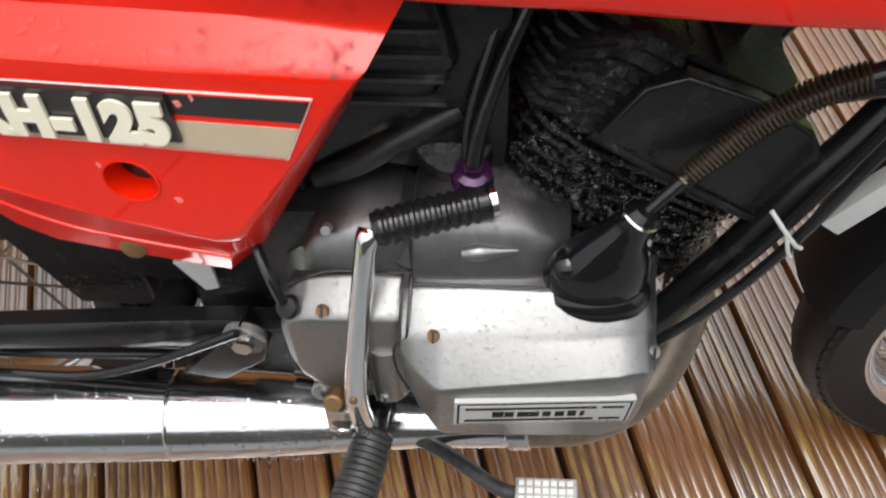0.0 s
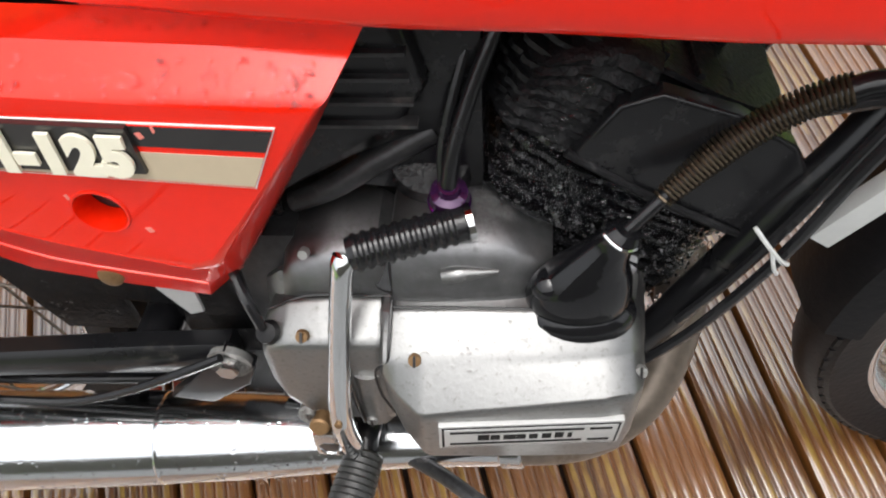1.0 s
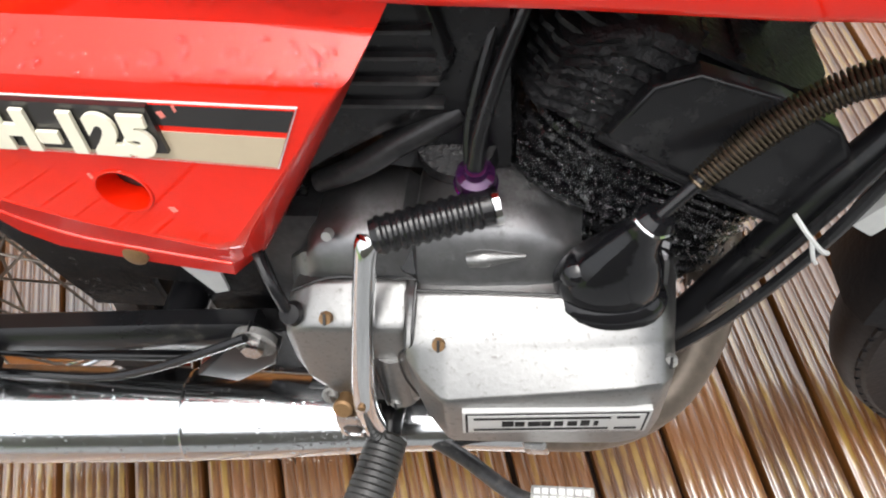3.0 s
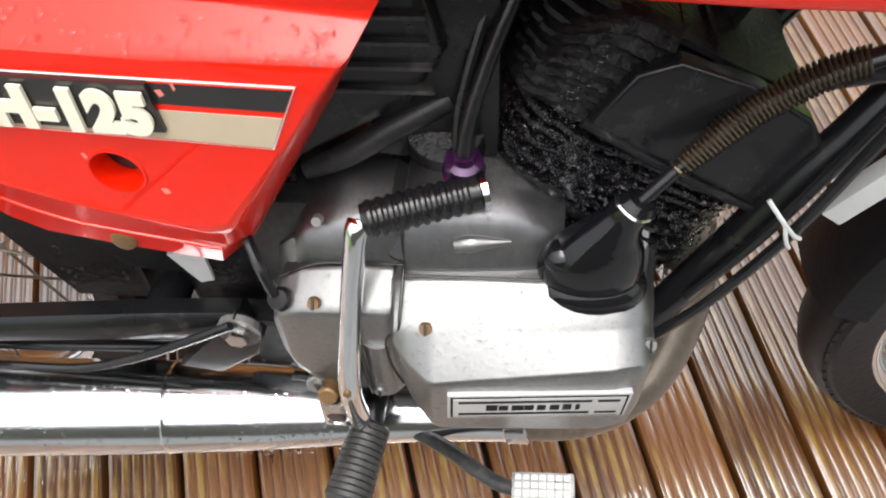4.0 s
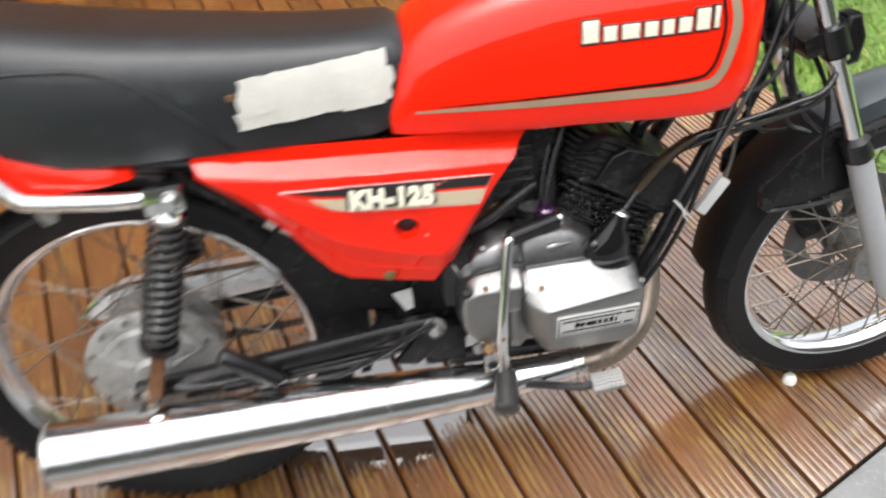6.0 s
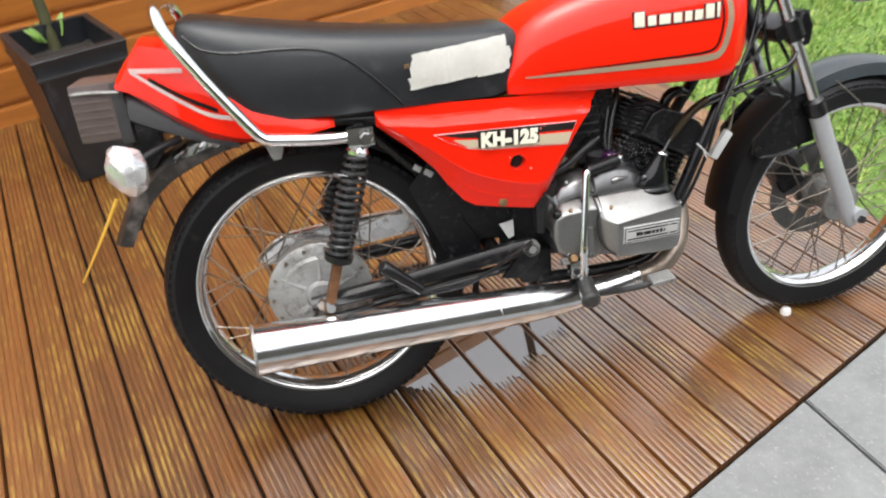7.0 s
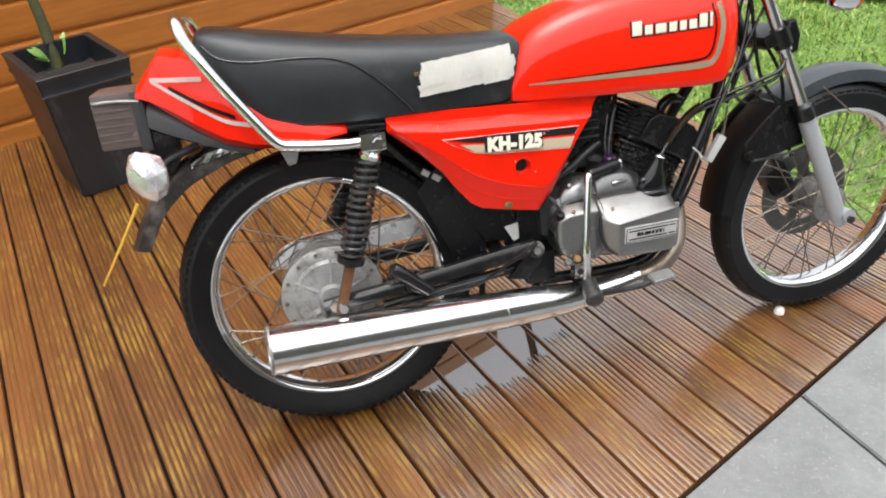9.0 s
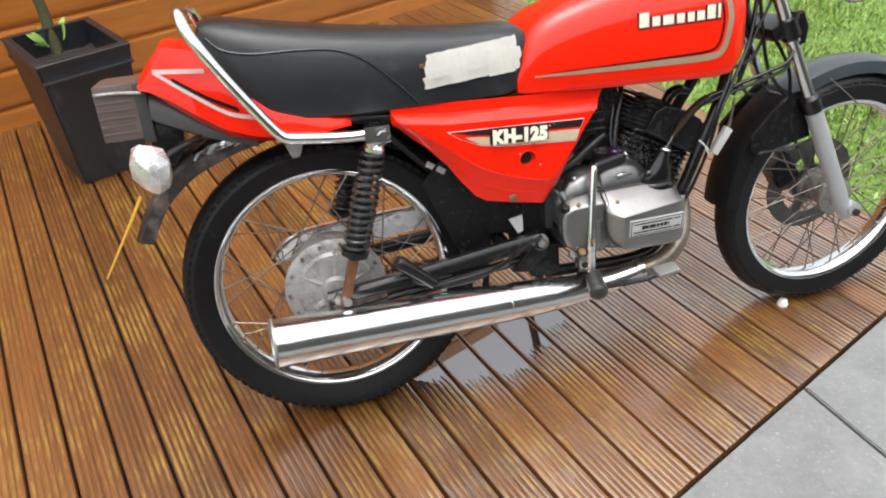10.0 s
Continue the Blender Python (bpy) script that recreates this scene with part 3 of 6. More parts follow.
# rear hub with brake plate
HUB_ALU = mat("grey_hub_alloy", (0.32, 0.32, 0.31), 0.5, metal=0.5, var=0.2, scale=20, bump=0.3, bump_scale=150, dirt=(0.12, 0.11, 0.1), dirt_amount=0.3, dirt_scale=25)
part("brake_plate", lathe(bmesh.new(), [(0.012, -0.078), (0.026, -0.077), (0.032, -0.068), (0.076, -0.064), (0.082, -0.058), (0.099, -0.056), (0.106, -0.05), (0.106, -0.042)], (0, 0, RZ), (0, 1, 0), 48), HUB_ALU, rear, "dull cast aluminium brake plate")
for a in (0.4, 1.5, 2.6, 3.7):
    p0, p1 = Vector((0.034 * math.cos(a), -0.066, RZ + 0.034 * math.sin(a))), Vector((0.084 * math.cos(a), -0.0585, RZ + 0.084 * math.sin(a)))
    part("plate_rib", tube(bmesh.new(), [p0, p1], [0.006, 0.004], 8, 1), HUB_ALU, rear)
part("cam_boss", lathe(bmesh.new(), [(0.020, -0.056), (0.018, -0.072), (0.012, -0.078), (0.0, -0.078)], (-0.032, 0, RZ - 0.036), (0, 1, 0), 20), DULL_ALU, rear, "brake cam boss")
part("hub_drum", lathe(bmesh.new(), [(0.02, -0.045), (0.10, -0.044), (0.104, -0.040), (0.104, -0.030), (0.075, -0.026), (0.06, 0.02), (0.09, 0.026), (0.094, 0.034), (0.02, 0.04)], (0, 0, RZ), (0, 1, 0), 48), DULL_ALU, rear, "aluminium wheel hub")
for i in range(14):
    a = 2 * math.pi * i / 14
    p = Vector((0.096 * math.cos(a), -0.056, RZ + 0.096 * math.sin(a)))
    part("rivet", rod(bmesh.new(), p, p + Vector((0, -0.006, 0)), 0.0045, 0.0035, 8), STEEL, rear)
part("sprocket", lathe(bmesh.new(), [(0.05, 0.046), (0.088, 0.046), (0.088, 0.051), (0.05, 0.051)], (0, 0, RZ), (0, 1, 0), 40, True), STEEL, rear, "rear chain sprocket")
part("axle", rod(bmesh.new(), (0, -0.115, RZ), (0, 0.115, RZ), 0.008), STEEL, rear, "rear axle")
bm = rod(bmesh.new(), (0, -0.105, RZ), (0, -0.118, RZ), 0.012, 0.012, 6)
part("axle_nut", bm, STEEL, rear, "worn axle nut")
part("brake_arm", tube(bmesh.new(), [(-0.03, -0.078, RZ - 0.035), (-0.035, -0.085, RZ - 0.07), (-0.04, -0.088, RZ - 0.10)], [0.009, 0.007, 0.006], 10), DULL_ALU, rear, "brake actuating arm")
# front hub and disc
fc = Vector((FX, FY, FZ))
part("front_hub", lathe(bmesh.new(), [(0.012, -0.05), (0.04, -0.046), (0.044, -0.036), (0.03, -0.028), (0.028, 0.028), (0.044, 0.034), (0.044, 0.042), (0.012, 0.05)], fc, FN, 40), DULL_ALU, front, "aluminium hub")
DISC = mat("brake_disc_steel", (0.13, 0.132, 0.13), 0.42, metal=0.8, var=0.3, scale=30)
part("brake_disc", lathe(bmesh.new(), [(0.078, -0.048), (0.118, -0.048), (0.118, -0.053), (0.078, -0.053)], fc, FN, 64, True), DISC, front, "worn steel brake disc")
part("disc_carrier", lathe(bmesh.new(), [(0.012, -0.044), (0.050, -0.044), (0.050, -0.050), (0.012, -0.050)], fc, FN, 40, True), DISC, front, "grey disc carrier")
for i in range(5):
    a = 2 * math.pi * i / 5 + 0.35
    rings = [[on_wheel(fc, FN, r_, a + sgn * w_ / r_, h_) for sgn, h_ in ((-1, -0.046), (1, -0.046), (1, -0.052), (-1, -0.052))] for r_, w_ in ((0.046, 0.017), (0.062, 0.012), (0.080, 0.017))]
    part("disc_arm", loft(bmesh.new(), rings), DISC, front, smooth=False)
bm = block(bmesh.new(), (-0.035, -0.025, -0.03), (0.035, 0.03, 0.03), 0.01, Matrix.Translation((1.105, 0.06, 0.352)) @ Matrix.Rotation(radians(60), 4, "Y"))
part("brake_caliper", bm, BLACK_ENGINE, bike, "black front brake caliper")

# engine case, covers
def case_ring(x, yo, zb, zc, zs, zt):
    half = [(0.0, zb), (yo - 0.035, zb), (yo - 0.012, zb + 0.010), (yo - 0.002, zb + 0.028), (yo, zc - 0.006), (yo - 0.004, zc + 0.004), (yo - 0.03, zs - 0.013), (min(0.105, yo - 0.035), zs),
            (min(0.099, yo - 0.04), zs + 0.008), (min(0.085, yo - 0.045), zt - 0.016), (min(0.066, yo - 0.05), zt), (0.0, zt + 0.008)]
    return [(x, -y, z) for y, z in half] + [(x, y * 0.9, z) for y, z in half[-2:0:-1]]


bm = loft(bmesh.new(), [case_ring(*r) for r in ((0.468, 0.118, 0.352, 0.378, 0.392, 0.42), (0.474, 0.128, 0.338, 0.395, 0.42, 0.445), (0.488, 0.134, 0.322, 0.41, 0.436, 0.456), (0.51, 0.136, 0.314, 0.415, 0.440, 0.466),
                                           (0.545, 0.137, 0.310, 0.415, 0.440, 0.470), (0.60, 0.137, 0.300, 0.405, 0.430, 0.446), (0.70, 0.135, 0.298, 0.40, 0.425, 0.438), (0.735, 0.12, 0.31, 0.39, 0.425, 0.44),
                                           (0.745, 0.10, 0.33, 0.38, 0.41, 0.42))])
CASE_ALU = mat("oily_aluminium", (0.235, 0.235, 0.24), 0.40, metal=1.0, var=0.25, scale=14, bump=0.12, bump_scale=200, dirt=(0.05, 0.046, 0.042), dirt_amount=0.26, dirt_scale=22)
engine = part("crankcase", bm, CASE_ALU, bike, "cast aluminium engine case with water spots")


def cover_ring(x, yo, zb, zc, ysh, zsh, yt, zt):
    """Bulged cover: badge face up to a crease, a facet leaning back to the shoulder, a gentle slope above it."""
    zb -= 0.006
    pts = [(0.10, zb), (yo - 0.02, zb), (yo - 0.008, zb + 0.003), (yo - 0.004, zb + 0.012), (yo - 0.001, zc - 0.010), (yo - 0.0003, zc - 0.002), (yo - 0.002, zc + 0.002), (ysh + 0.003, zsh - 0.004), (ysh, zsh - 0.001),
           (ysh - 0.004, zsh + 0.002), (yt + 0.003, zt - 0.001), (yt, zt), (0.095, zt + 0.002)]
    return [(x, -y, z) for y, z in pts]


bm = loft(bmesh.new(), [cover_ring(*r) for r in (
    (0.5605, 0.147, 0.378, 0.406, 0.140, 0.414, 0.117, 0.434), (0.564, 0.153, 0.358, 0.405, 0.146, 0.419, 0.119, 0.437), (0.574, 0.164, 0.338, 0.400, 0.1475, 0.4215, 0.120, 0.438), (0.588, 0.1752, 0.327, 0.3955, 0.148, 0.4225, 0.120, 0.439),
    (0.593, 0.1762, 0.325, 0.3955, 0.148, 0.4225, 0.120, 0.439), (0.62, 0.1735, 0.322, 0.398, 0.147, 0.4225, 0.120, 0.440), (0.67, 0.169, 0.318, 0.4025, 0.144, 0.4225, 0.119, 0.439), (0.710, 0.165, 0.316, 0.406, 0.139, 0.421, 0.116, 0.435),
    (0.728, 0.161, 0.320, 0.405, 0.133, 0.417, 0.112, 0.428), (0.736, 0.152, 0.332, 0.400, 0.124, 0.410, 0.107, 0.418), (0.741, 0.136, 0.352, 0.388, 0.112, 0.398, 0.102, 0.405))])
cover = part("clutch_cover", bm, ALU, engine, "polished worn aluminium clutch cover")
crisp(cover)


# kick side cover left of the joint, its shoulder level with the clutch cover's
def kick_ring(x, yo, zb, zs, zt):
    pts = [(0.10, zb), (yo - 0.010, zb), (yo - 0.002, zb + 0.007), (yo, zb + 0.018), (yo, zs - 0.006), (yo - 0.002, zs - 0.001), (yo - 0.006, zs + 0.002), (0.114, zt - 0.001), (0.110, zt), (0.095, zt)]
    return [(x, -y, z) for y, z in pts]


bm = loft(bmesh.new(), [kick_ring(*r) for r in ((0.4715, 0.124, 0.362, 0.390, 0.398), (0.4745, 0.132, 0.348, 0.403, 0.412), (0.482, 0.1365, 0.333, 0.412, 0.424), (0.497, 0.139, 0.319, 0.419, 0.433), (0.53, 0.1395, 0.312, 0.4215, 0.437),
                                                (0.5570, 0.1395, 0.311, 0.4225, 0.438), (0.5610, 0.138, 0.312, 0.421, 0.437), (0.5615, 0.136, 0.312, 0.392, 0.400), (0.572, 0.133, 0.318, 0.372, 0.378), (0.576, 0.126, 0.324, 0.36, 0.366))])
crisp(part("kick_cover", bm, ALU, engine, "aluminium kick-start side cover"))
part("joint_line", tube(bmesh.new(), [(0.5690, -0.1130, 0.4420), (0.5688, -0.1215, 0.4385), (0.5680, -0.1420, 0.4255), (0.5675, -0.1475, 0.4170), (0.5630, -0.1485, 0.4130), (0.5585, -0.1487, 0.4070), (0.5570, -0.1480, 0.394), (0.5585, -0.147, 0.370), (0.565, -0.146, 0.345)], 0.0010, 6, 2), BLACK_STRIPE, engine)
part("joint_edge", tube(bmesh.new(), [(0.4800, -0.1130, 0.4250), (0.5080, -0.1110, 0.4385), (0.5400, -0.1110, 0.4405), (0.5685, -0.1120, 0.4425)], 0.0008, 6, 3), BLACK_STRIPE, engine)
part("gasket_seam", tube(bmesh.new(), [(0.5700, -0.1190, 0.4395), (0.61, -0.1190, 0.4408), (0.645, -0.1185, 0.4405), (0.668, -0.118, 0.4400)], 0.0008, 6, 3), BLACK_STRIPE, engine)
part("kick_shaft_boss", loft(bmesh.new(), [[(0.5475 + 0.0125 * math.cos(a), -0.1325 + 0.0105 * math.sin(a), z) for a in (2 * math.pi * k / 20 for k in range(20))] for z in (0.318, 0.324, 0.376, 0.384)]), ALU, engine, "rounded kick shaft boss")
# raised black bead painted in place of the shaded groove beside the boss
part("boss_groove", tube(bmesh.new(), [(0.5365, -0.1415, 0.405), (0.5350, -0.1415, 0.38), (0.5360, -0.1415, 0.345), (0.5385, -0.1415, 0.32)], 0.0016, 6, 3), BLACK_STRIPE, engine)
WET_RUBBER = mat("wet_black_rubber", (0.006, 0.006, 0.007), 0.09, var=0.3, bump=0.25, bump_scale=45)
for x, y, z, m_ in ((0.508, -0.133, 0.423, BRASS), (0.586, -0.147, 0.420, BRASS), (0.497, -0.142, 0.332, DULL_ALU), (0.545, -0.141, 0.325, DULL_ALU), (0.735, -0.140, 0.404, DULL_ALU)):
    p = Vector((x, y, z))
    d = Vector((0, -0.8, 0.6)) if z > 0.4 else Vector((0, -1, 0))
    b_ = part("case_bolt", rod(bmesh.new(), p, p + d * 0.004, 0.0048, 0.0042, 12), m_, engine, "rusty countersunk case screw" if m_ is BRASS else "case bolt")
    part("slot", block(bmesh.new(), (-0.004, -0.0009, 0), (0.004, 0.0009, 0.0008), 0, Matrix.Translation(p + d * 0.0047) @ d.to_track_quat("Z", "X").to_matrix().to_4x4()), BLACK_STRIPE, engine)
SILVER = mat("silver_print", (0.50, 0.50, 0.49), 0.45, metal=0.3, var=0.08)
# maker's plate on the clutch cover, with plain bars for its lettering
PL = Matrix.Translation((0.663, -0.1685, 0.3655)) @ Matrix.Rotation(radians(6.0), 4, "Z") @ Matrix.Rotation(radians(2.0), 4, "Y") @ Matrix.Rotation(radians(4.0), 4, "X")
plate = part("badge_plate", block(bmesh.new(), (-0.0625, -0.0016, -0.0175), (0.0625, 0.003, 0.0175), 0.0006, PL), SILVER, engine, "black and silver rectangular engine badge")
part("black_line", block(bmesh.new(), (-0.0605, -0.0020, -0.0155), (0.0605, -0.0012, 0.0155), 0.0002, PL), BLACK_PRINT, engine)
part("silver_field", block(bmesh.new(), (-0.0588, -0.0024, -0.0138), (0.0588, -0.0012, 0.0138), 0.0002, PL), SILVER, engine)
for z0 in (-0.0105, 0.0075):
    part("black_bar", block(bmesh.new(), (-0.055, -0.0028, z0), (0.036, -0.0019, z0 + 0.0028), 0, PL), BLACK_PRINT, engine)
    part("black_bar", block(bmesh.new(), (0.040, -0.0028, z0), (0.055, -0.0019, z0 + 0.0028), 0, PL), BLACK_PRINT, engine)
for i, wd in enumerate((0.008, 0.0065, 0.0085, 0.0065, 0.006, 0.0065, 0.006, 0.003)):
    x0 = -0.036 + i * 0.0088
    part("mark_bar", block(bmesh.new(), (x0, -0.0028, -0.004), (x0 + wd, -0.0019, 0.0035 + (0.001 if i in (0, 6) else 0)), 0, PL), BLACK_PRINT, engine)

# upper case details
part("oil_filler_cap", lathe(bmesh.new(), [(0.0, 0.004), (0.013, 0.004), (0.0145, 0.0025), (0.0145, -0.004)], (0.5680, -0.1000, 0.4540), (0.0, -0.80, 0.60), 24), BLACK_RUBBER, engine, "black plastic oil filler cap")
# paler alloy and tapered shape follow the highlight on this bump
part("cast_rib", tube(bmesh.new(), [(0.604, -0.1090, 0.462), (0.615, -0.1090, 0.464), (0.640, -0.1065, 0.464)], [0.0055, 0.0065, 0.0015], 10), ALU, engine, "casting rib in paler alloy standing in for its highlight")
def housing_ring(x, y0, z0, y1, z1, bulge):
    """A section of the upper housing, bowed outwards between its lower and upper edge."""
    out = []
    for k in range(9):
        u = k / 8
        lift = bulge * math.sin(math.pi * u) ** 0.6
        out.append((x, -(y0 + (y1 - y0) * u) - 0.75 * lift, z0 + (z1 - z0) * u + 0.66 * lift))
    return out + [(x, -y1 + 0.014, z1 + 0.007), (x, -0.05, z1 + 0.010), (x, -0.05, z0)]


bm = loft(bmesh.new(), [housing_ring(*r) for r in ((0.566, 0.109, 0.438, 0.098, 0.462, 0.001), (0.570, 0.113, 0.439, 0.099, 0.474, 0.003), (0.585, 0.114, 0.440, 0.099, 0.482, 0.004), (0.615, 0.114, 0.440, 0.098, 0.483, 0.004),
                                                 (0.640, 0.112, 0.440, 0.096, 0.479, 0.004), (0.655, 0.110, 0.439, 0.094, 0.470, 0.003), (0.675, 0.106, 0.438, 0.092, 0.458, 0.001))])
crisp(part("upper_cover", bm, CASE_ALU, engine, "polished aluminium upper housing"))
bm = loft(bmesh.new(), [housing_ring(*r) for r in ((0.492, 0.106, 0.432, 0.098, 0.448, 0.001), (0.502, 0.109, 0.436, 0.097, 0.462, 0.003), (0.530, 0.110, 0.438, 0.096, 0.470, 0.004), (0.560, 0.110, 0.438, 0.097, 0.472, 0.003), (0.567, 0.107, 0.438, 0.097, 0.466, 0.0005))])
part("rear_housing", bm, CASE_ALU, engine, "oily aluminium rear housing")
part("housing_bolt", rod(bmesh.new(), (0.512, -0.098, 0.470), (0.512, -0.104, 0.473), 0.0038, 0.0034, 12), DULL_ALU, engine, "small case bolt")
DARK_METAL = mat("oily_dark_metal", (0.05, 0.05, 0.052), 0.4, metal=0.6, var=0.5, scale=20, dirt=(0.12, 0.11, 0.1), dirt_amount=0.2, dirt_scale=40)
bm = tube(bmesh.new(), [(0.500, -0.064, 0.482), (0.53, -0.064, 0.497), (0.56, -0.062, 0.518), (0.60, -0.055, 0.540)], [0.0075, 0.0085, 0.009, 0.009], 14)
part("intake_pipe", bm, DARK_METAL, bike, "dark oily intake tube")
bm = lathe(bmesh.new(), [(0.0, 0.02), (0.026, 0.018), (0.03, 0.006), (0.032, -0.03), (0.032, -0.05)], (0.595, -0.045, 0.505), (0, -0.6, 0.8), 28)
carb = part("carburettor", bm, BLACK_ENGINE, bike, "dark alloy carburettor body")
PURPLE = mat("purple_anodised", (0.17, 0.008, 0.25), 0.14, metal=0.9, var=0.1)
DARK_PURPLE = mat("dark_purple_cap", (0.05, 0.012, 0.06), 0.2, metal=0.5, coat=0.8, var=0.3)
CAP_AX = (0.05, -0.30, 0.92)
part("carburettor_cap", lathe(bmesh.new(), [(0.0, 0.017), (0.0065, 0.017), (0.0075, 0.011), (0.0118, 0.009), (0.0128, 0.005), (0.0128, -0.003), (0.0124, -0.016), (0.011, -0.022)], (0.6085, -0.082, 0.506), CAP_AX, 28), DARK_PURPLE, carb, "dark purple carburettor cap")
part("purple_ring", lathe(bmesh.new(), [(0.0126, -0.0050), (0.0138, -0.0042), (0.0140, -0.0026), (0.0134, -0.0015), (0.0126, -0.0010)], (0.6085, -0.082, 0.506), CAP_AX, 28, True), PURPLE, carb, "purple anodised ring")
part("throttle_cable", tube(bmesh.new(), [(0.609, -0.086, 0.521), (0.613, -0.080, 0.545), (0.624, -0.068, 0.580), (0.638, -0.055, 0.615), (0.652, -0.03, 0.66)], [0.0056, 0.0052, 0.005, 0.005, 0.005], 10), BLACK_RUBBER, bike, "black rubber cable sleeve")
part("breather_hose", tube(bmesh.new(), [(0.605, -0.083, 0.518), (0.606, -0.074, 0.545), (0.617, -0.062, 0.588), (0.632, -0.045, 0.63)], 0.0034, 8), BLACK_RUBBER, bike, "thin black hose")
# air box with ribs behind the side panel
airbox = part("air_box", slab(bmesh.new(), [(0.36, 0.50), (0.40, 0.64), (0.585, 0.64), (0.60, 0.585), (0.575, 0.545), (0.49, 0.51), (0.45, 0.46)][::-1], -0.075, 0.07, 0.01), BLACK_PLASTIC, bike, "black ribbed air box behind side panel")
# ribs take a greyer metal than the box, putting their highlights into the colour
for i in range(4):
    z = 0.560 + i * 0.0165
    part("rib", block(bmesh.new(), (0.50, -0.0800, z), (0.593 - i * 0.001, -0.07, z + 0.0028), 0.001), DARK_METAL, airbox)
part("intake_manifold", block(bmesh.new(), (0.545, -0.062, 0.49), (0.632, 0.06, 0.648), 0.018), BLACK_PLASTIC, bike, "black rubber intake manifold")
part("gearbox_top", block(bmesh.new(), (0.45, -0.085, 0.36), (0.60, 0.09, 0.47), 0.02), DARK_METAL, bike, "oily dark gearbox casing")
# added block that hides bright water seen past the gearbox
part("gearbox_rear", block(bmesh.new(), (0.412, -0.088, 0.258), (0.480, 0.07, 0.330), 0.012), BLACK_ENGINE, bike, "black block added to darken the gap behind the gearbox")
part("clutch_wire", tube(bmesh.new(), [(0.440, -0.07, 0.468), (0.458, -0.100, 0.462), (0.472, -0.122, 0.448), (0.480, -0.130, 0.426)], 0.0038, 8), BLACK_RUBBER, bike, "thin black wire")
part("wire_grommet", lathe(bmesh.new(), [(0, 0.008), (0.007, 0.007), (0.009, 0), (0.009, -0.008)], (0.482, -0.128, 0.418), (0, -0.6, 0.8), 14), RUBBER, bike)

# forward-tilted finned cylinder and head
TIL = radians(27)
CYL = Matrix.Translation((0.672, 0, 0.42)) @ Matrix.Rotation(TIL, 4, "Y")
barrel = part("cylinder_barrel", lathe(bmesh.new(), [(0.045, -0.01), (0.048, 0.0), (0.046, 0.16)], CYL @ Vector((0.018, 0, 0)), CYL.to_3x3() @ Vector((0, 0, 1)), 32), BLACK_ENGINE, bike, "black cylinder barrel")
part("cylinder_core", block(bmesh.new(), (-0.068, -0.056, 0.0), (0.086, 0.056, 0.122), 0.012, CYL), BLACK_ENGINE, barrel)
FIN = mat("wet_oily_fins", (0.010, 0.010, 0.011), 0.20, var=0.6, scale=40, spec=0.4, bump=1.0, bump_scale=320, dirt=(0.09, 0.09, 0.09), dirt_amount=0.22, dirt_scale=150, coat=0.4)
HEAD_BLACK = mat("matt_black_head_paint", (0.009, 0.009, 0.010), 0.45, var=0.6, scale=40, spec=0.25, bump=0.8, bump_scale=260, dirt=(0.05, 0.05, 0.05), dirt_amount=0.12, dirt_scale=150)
rnd = random.Random(8)
for i in range(-2, 9):
    a = 0.012 + i * 0.0118
    w = 0.070 + 0.004 * math.sin(i)
    bm = bmesh.new()
    x0, x1 = -0.078 - 0.0012 * i, 0.098
    n_ = 44
    ring = []
    for k in range(n_):
        an = 2 * math.pi * k / n_
        ex = lambda c_: math.copysign(abs(c_) ** 0.45, c_)
        ring.append(((x0 + x1) / 2 + (x1 - x0) / 2 * ex(math.cos(an)) + rnd.uniform(-.002, .002), w * ex(math.sin(an)) + rnd.uniform(-.003, .002)))
    loft(bm, [[(x, y, a) for x, y in ring], [(x * 1.0, y, a + 0.0036) for x, y in ring]])
    bmesh.ops.transform(bm, matrix=CYL, verts=bm.verts[:])
    part("fin", bm, FIN, barrel)
head = part("cylinder_head", block(bmesh.new(), (-0.082, -0.058, 0.118), (0.082, 0.058, 0.168), 0.02, CYL), BLACK_ENGINE, bike, "black finned cylinder head")
for i in range(7):
    a, s_ = 0.118 + i * 0.0092, (1.0, 1.0, 1.0, 0.985, 0.96, 0.92, 0.86)[i]
    ring = []
    for k in range(60):
        an = 2 * math.pi * k / 60
        ex = lambda c_: math.copysign(abs(c_) ** 0.42, c_)
        notch = 0.004 * ((k + i) % 3 == 0) if abs(math.cos(an)) > 0.75 else 0.0012 * math.sin(k * 1.7 + i)
        ring.append((-0.008 - 0.002 * i + s_ * (0.097 - notch) * ex(math.cos(an)), s_ * (0.0715 if math.sin(an) < 0 else 0.062) * ex(math.sin(an)) + rnd.uniform(-.001, .001)))
    bm = loft(bmesh.new(), [[(x, y, a) for x, y in ring], [(x, y, a + 0.0034) for x, y in ring]])
    bmesh.ops.transform(bm, matrix=CYL, verts=bm.verts[:])
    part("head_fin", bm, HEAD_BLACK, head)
for i in range(7):
    x = -0.092 + i * 0.021
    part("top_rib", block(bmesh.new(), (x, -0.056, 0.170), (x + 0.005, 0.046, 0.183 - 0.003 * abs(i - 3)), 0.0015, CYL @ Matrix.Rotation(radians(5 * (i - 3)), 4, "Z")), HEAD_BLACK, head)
bm = slab(bmesh.new(), [(-0.046, 0.110), (-0.042, 0.156), (-0.026, 0.174), (0.02, 0.180), (0.062, 0.176), (0.086, 0.162), (0.090, 0.106)][::-1], -0.0815, -0.070, 0.003)
bmesh.ops.transform(bm, matrix=CYL, verts=bm.verts[:])
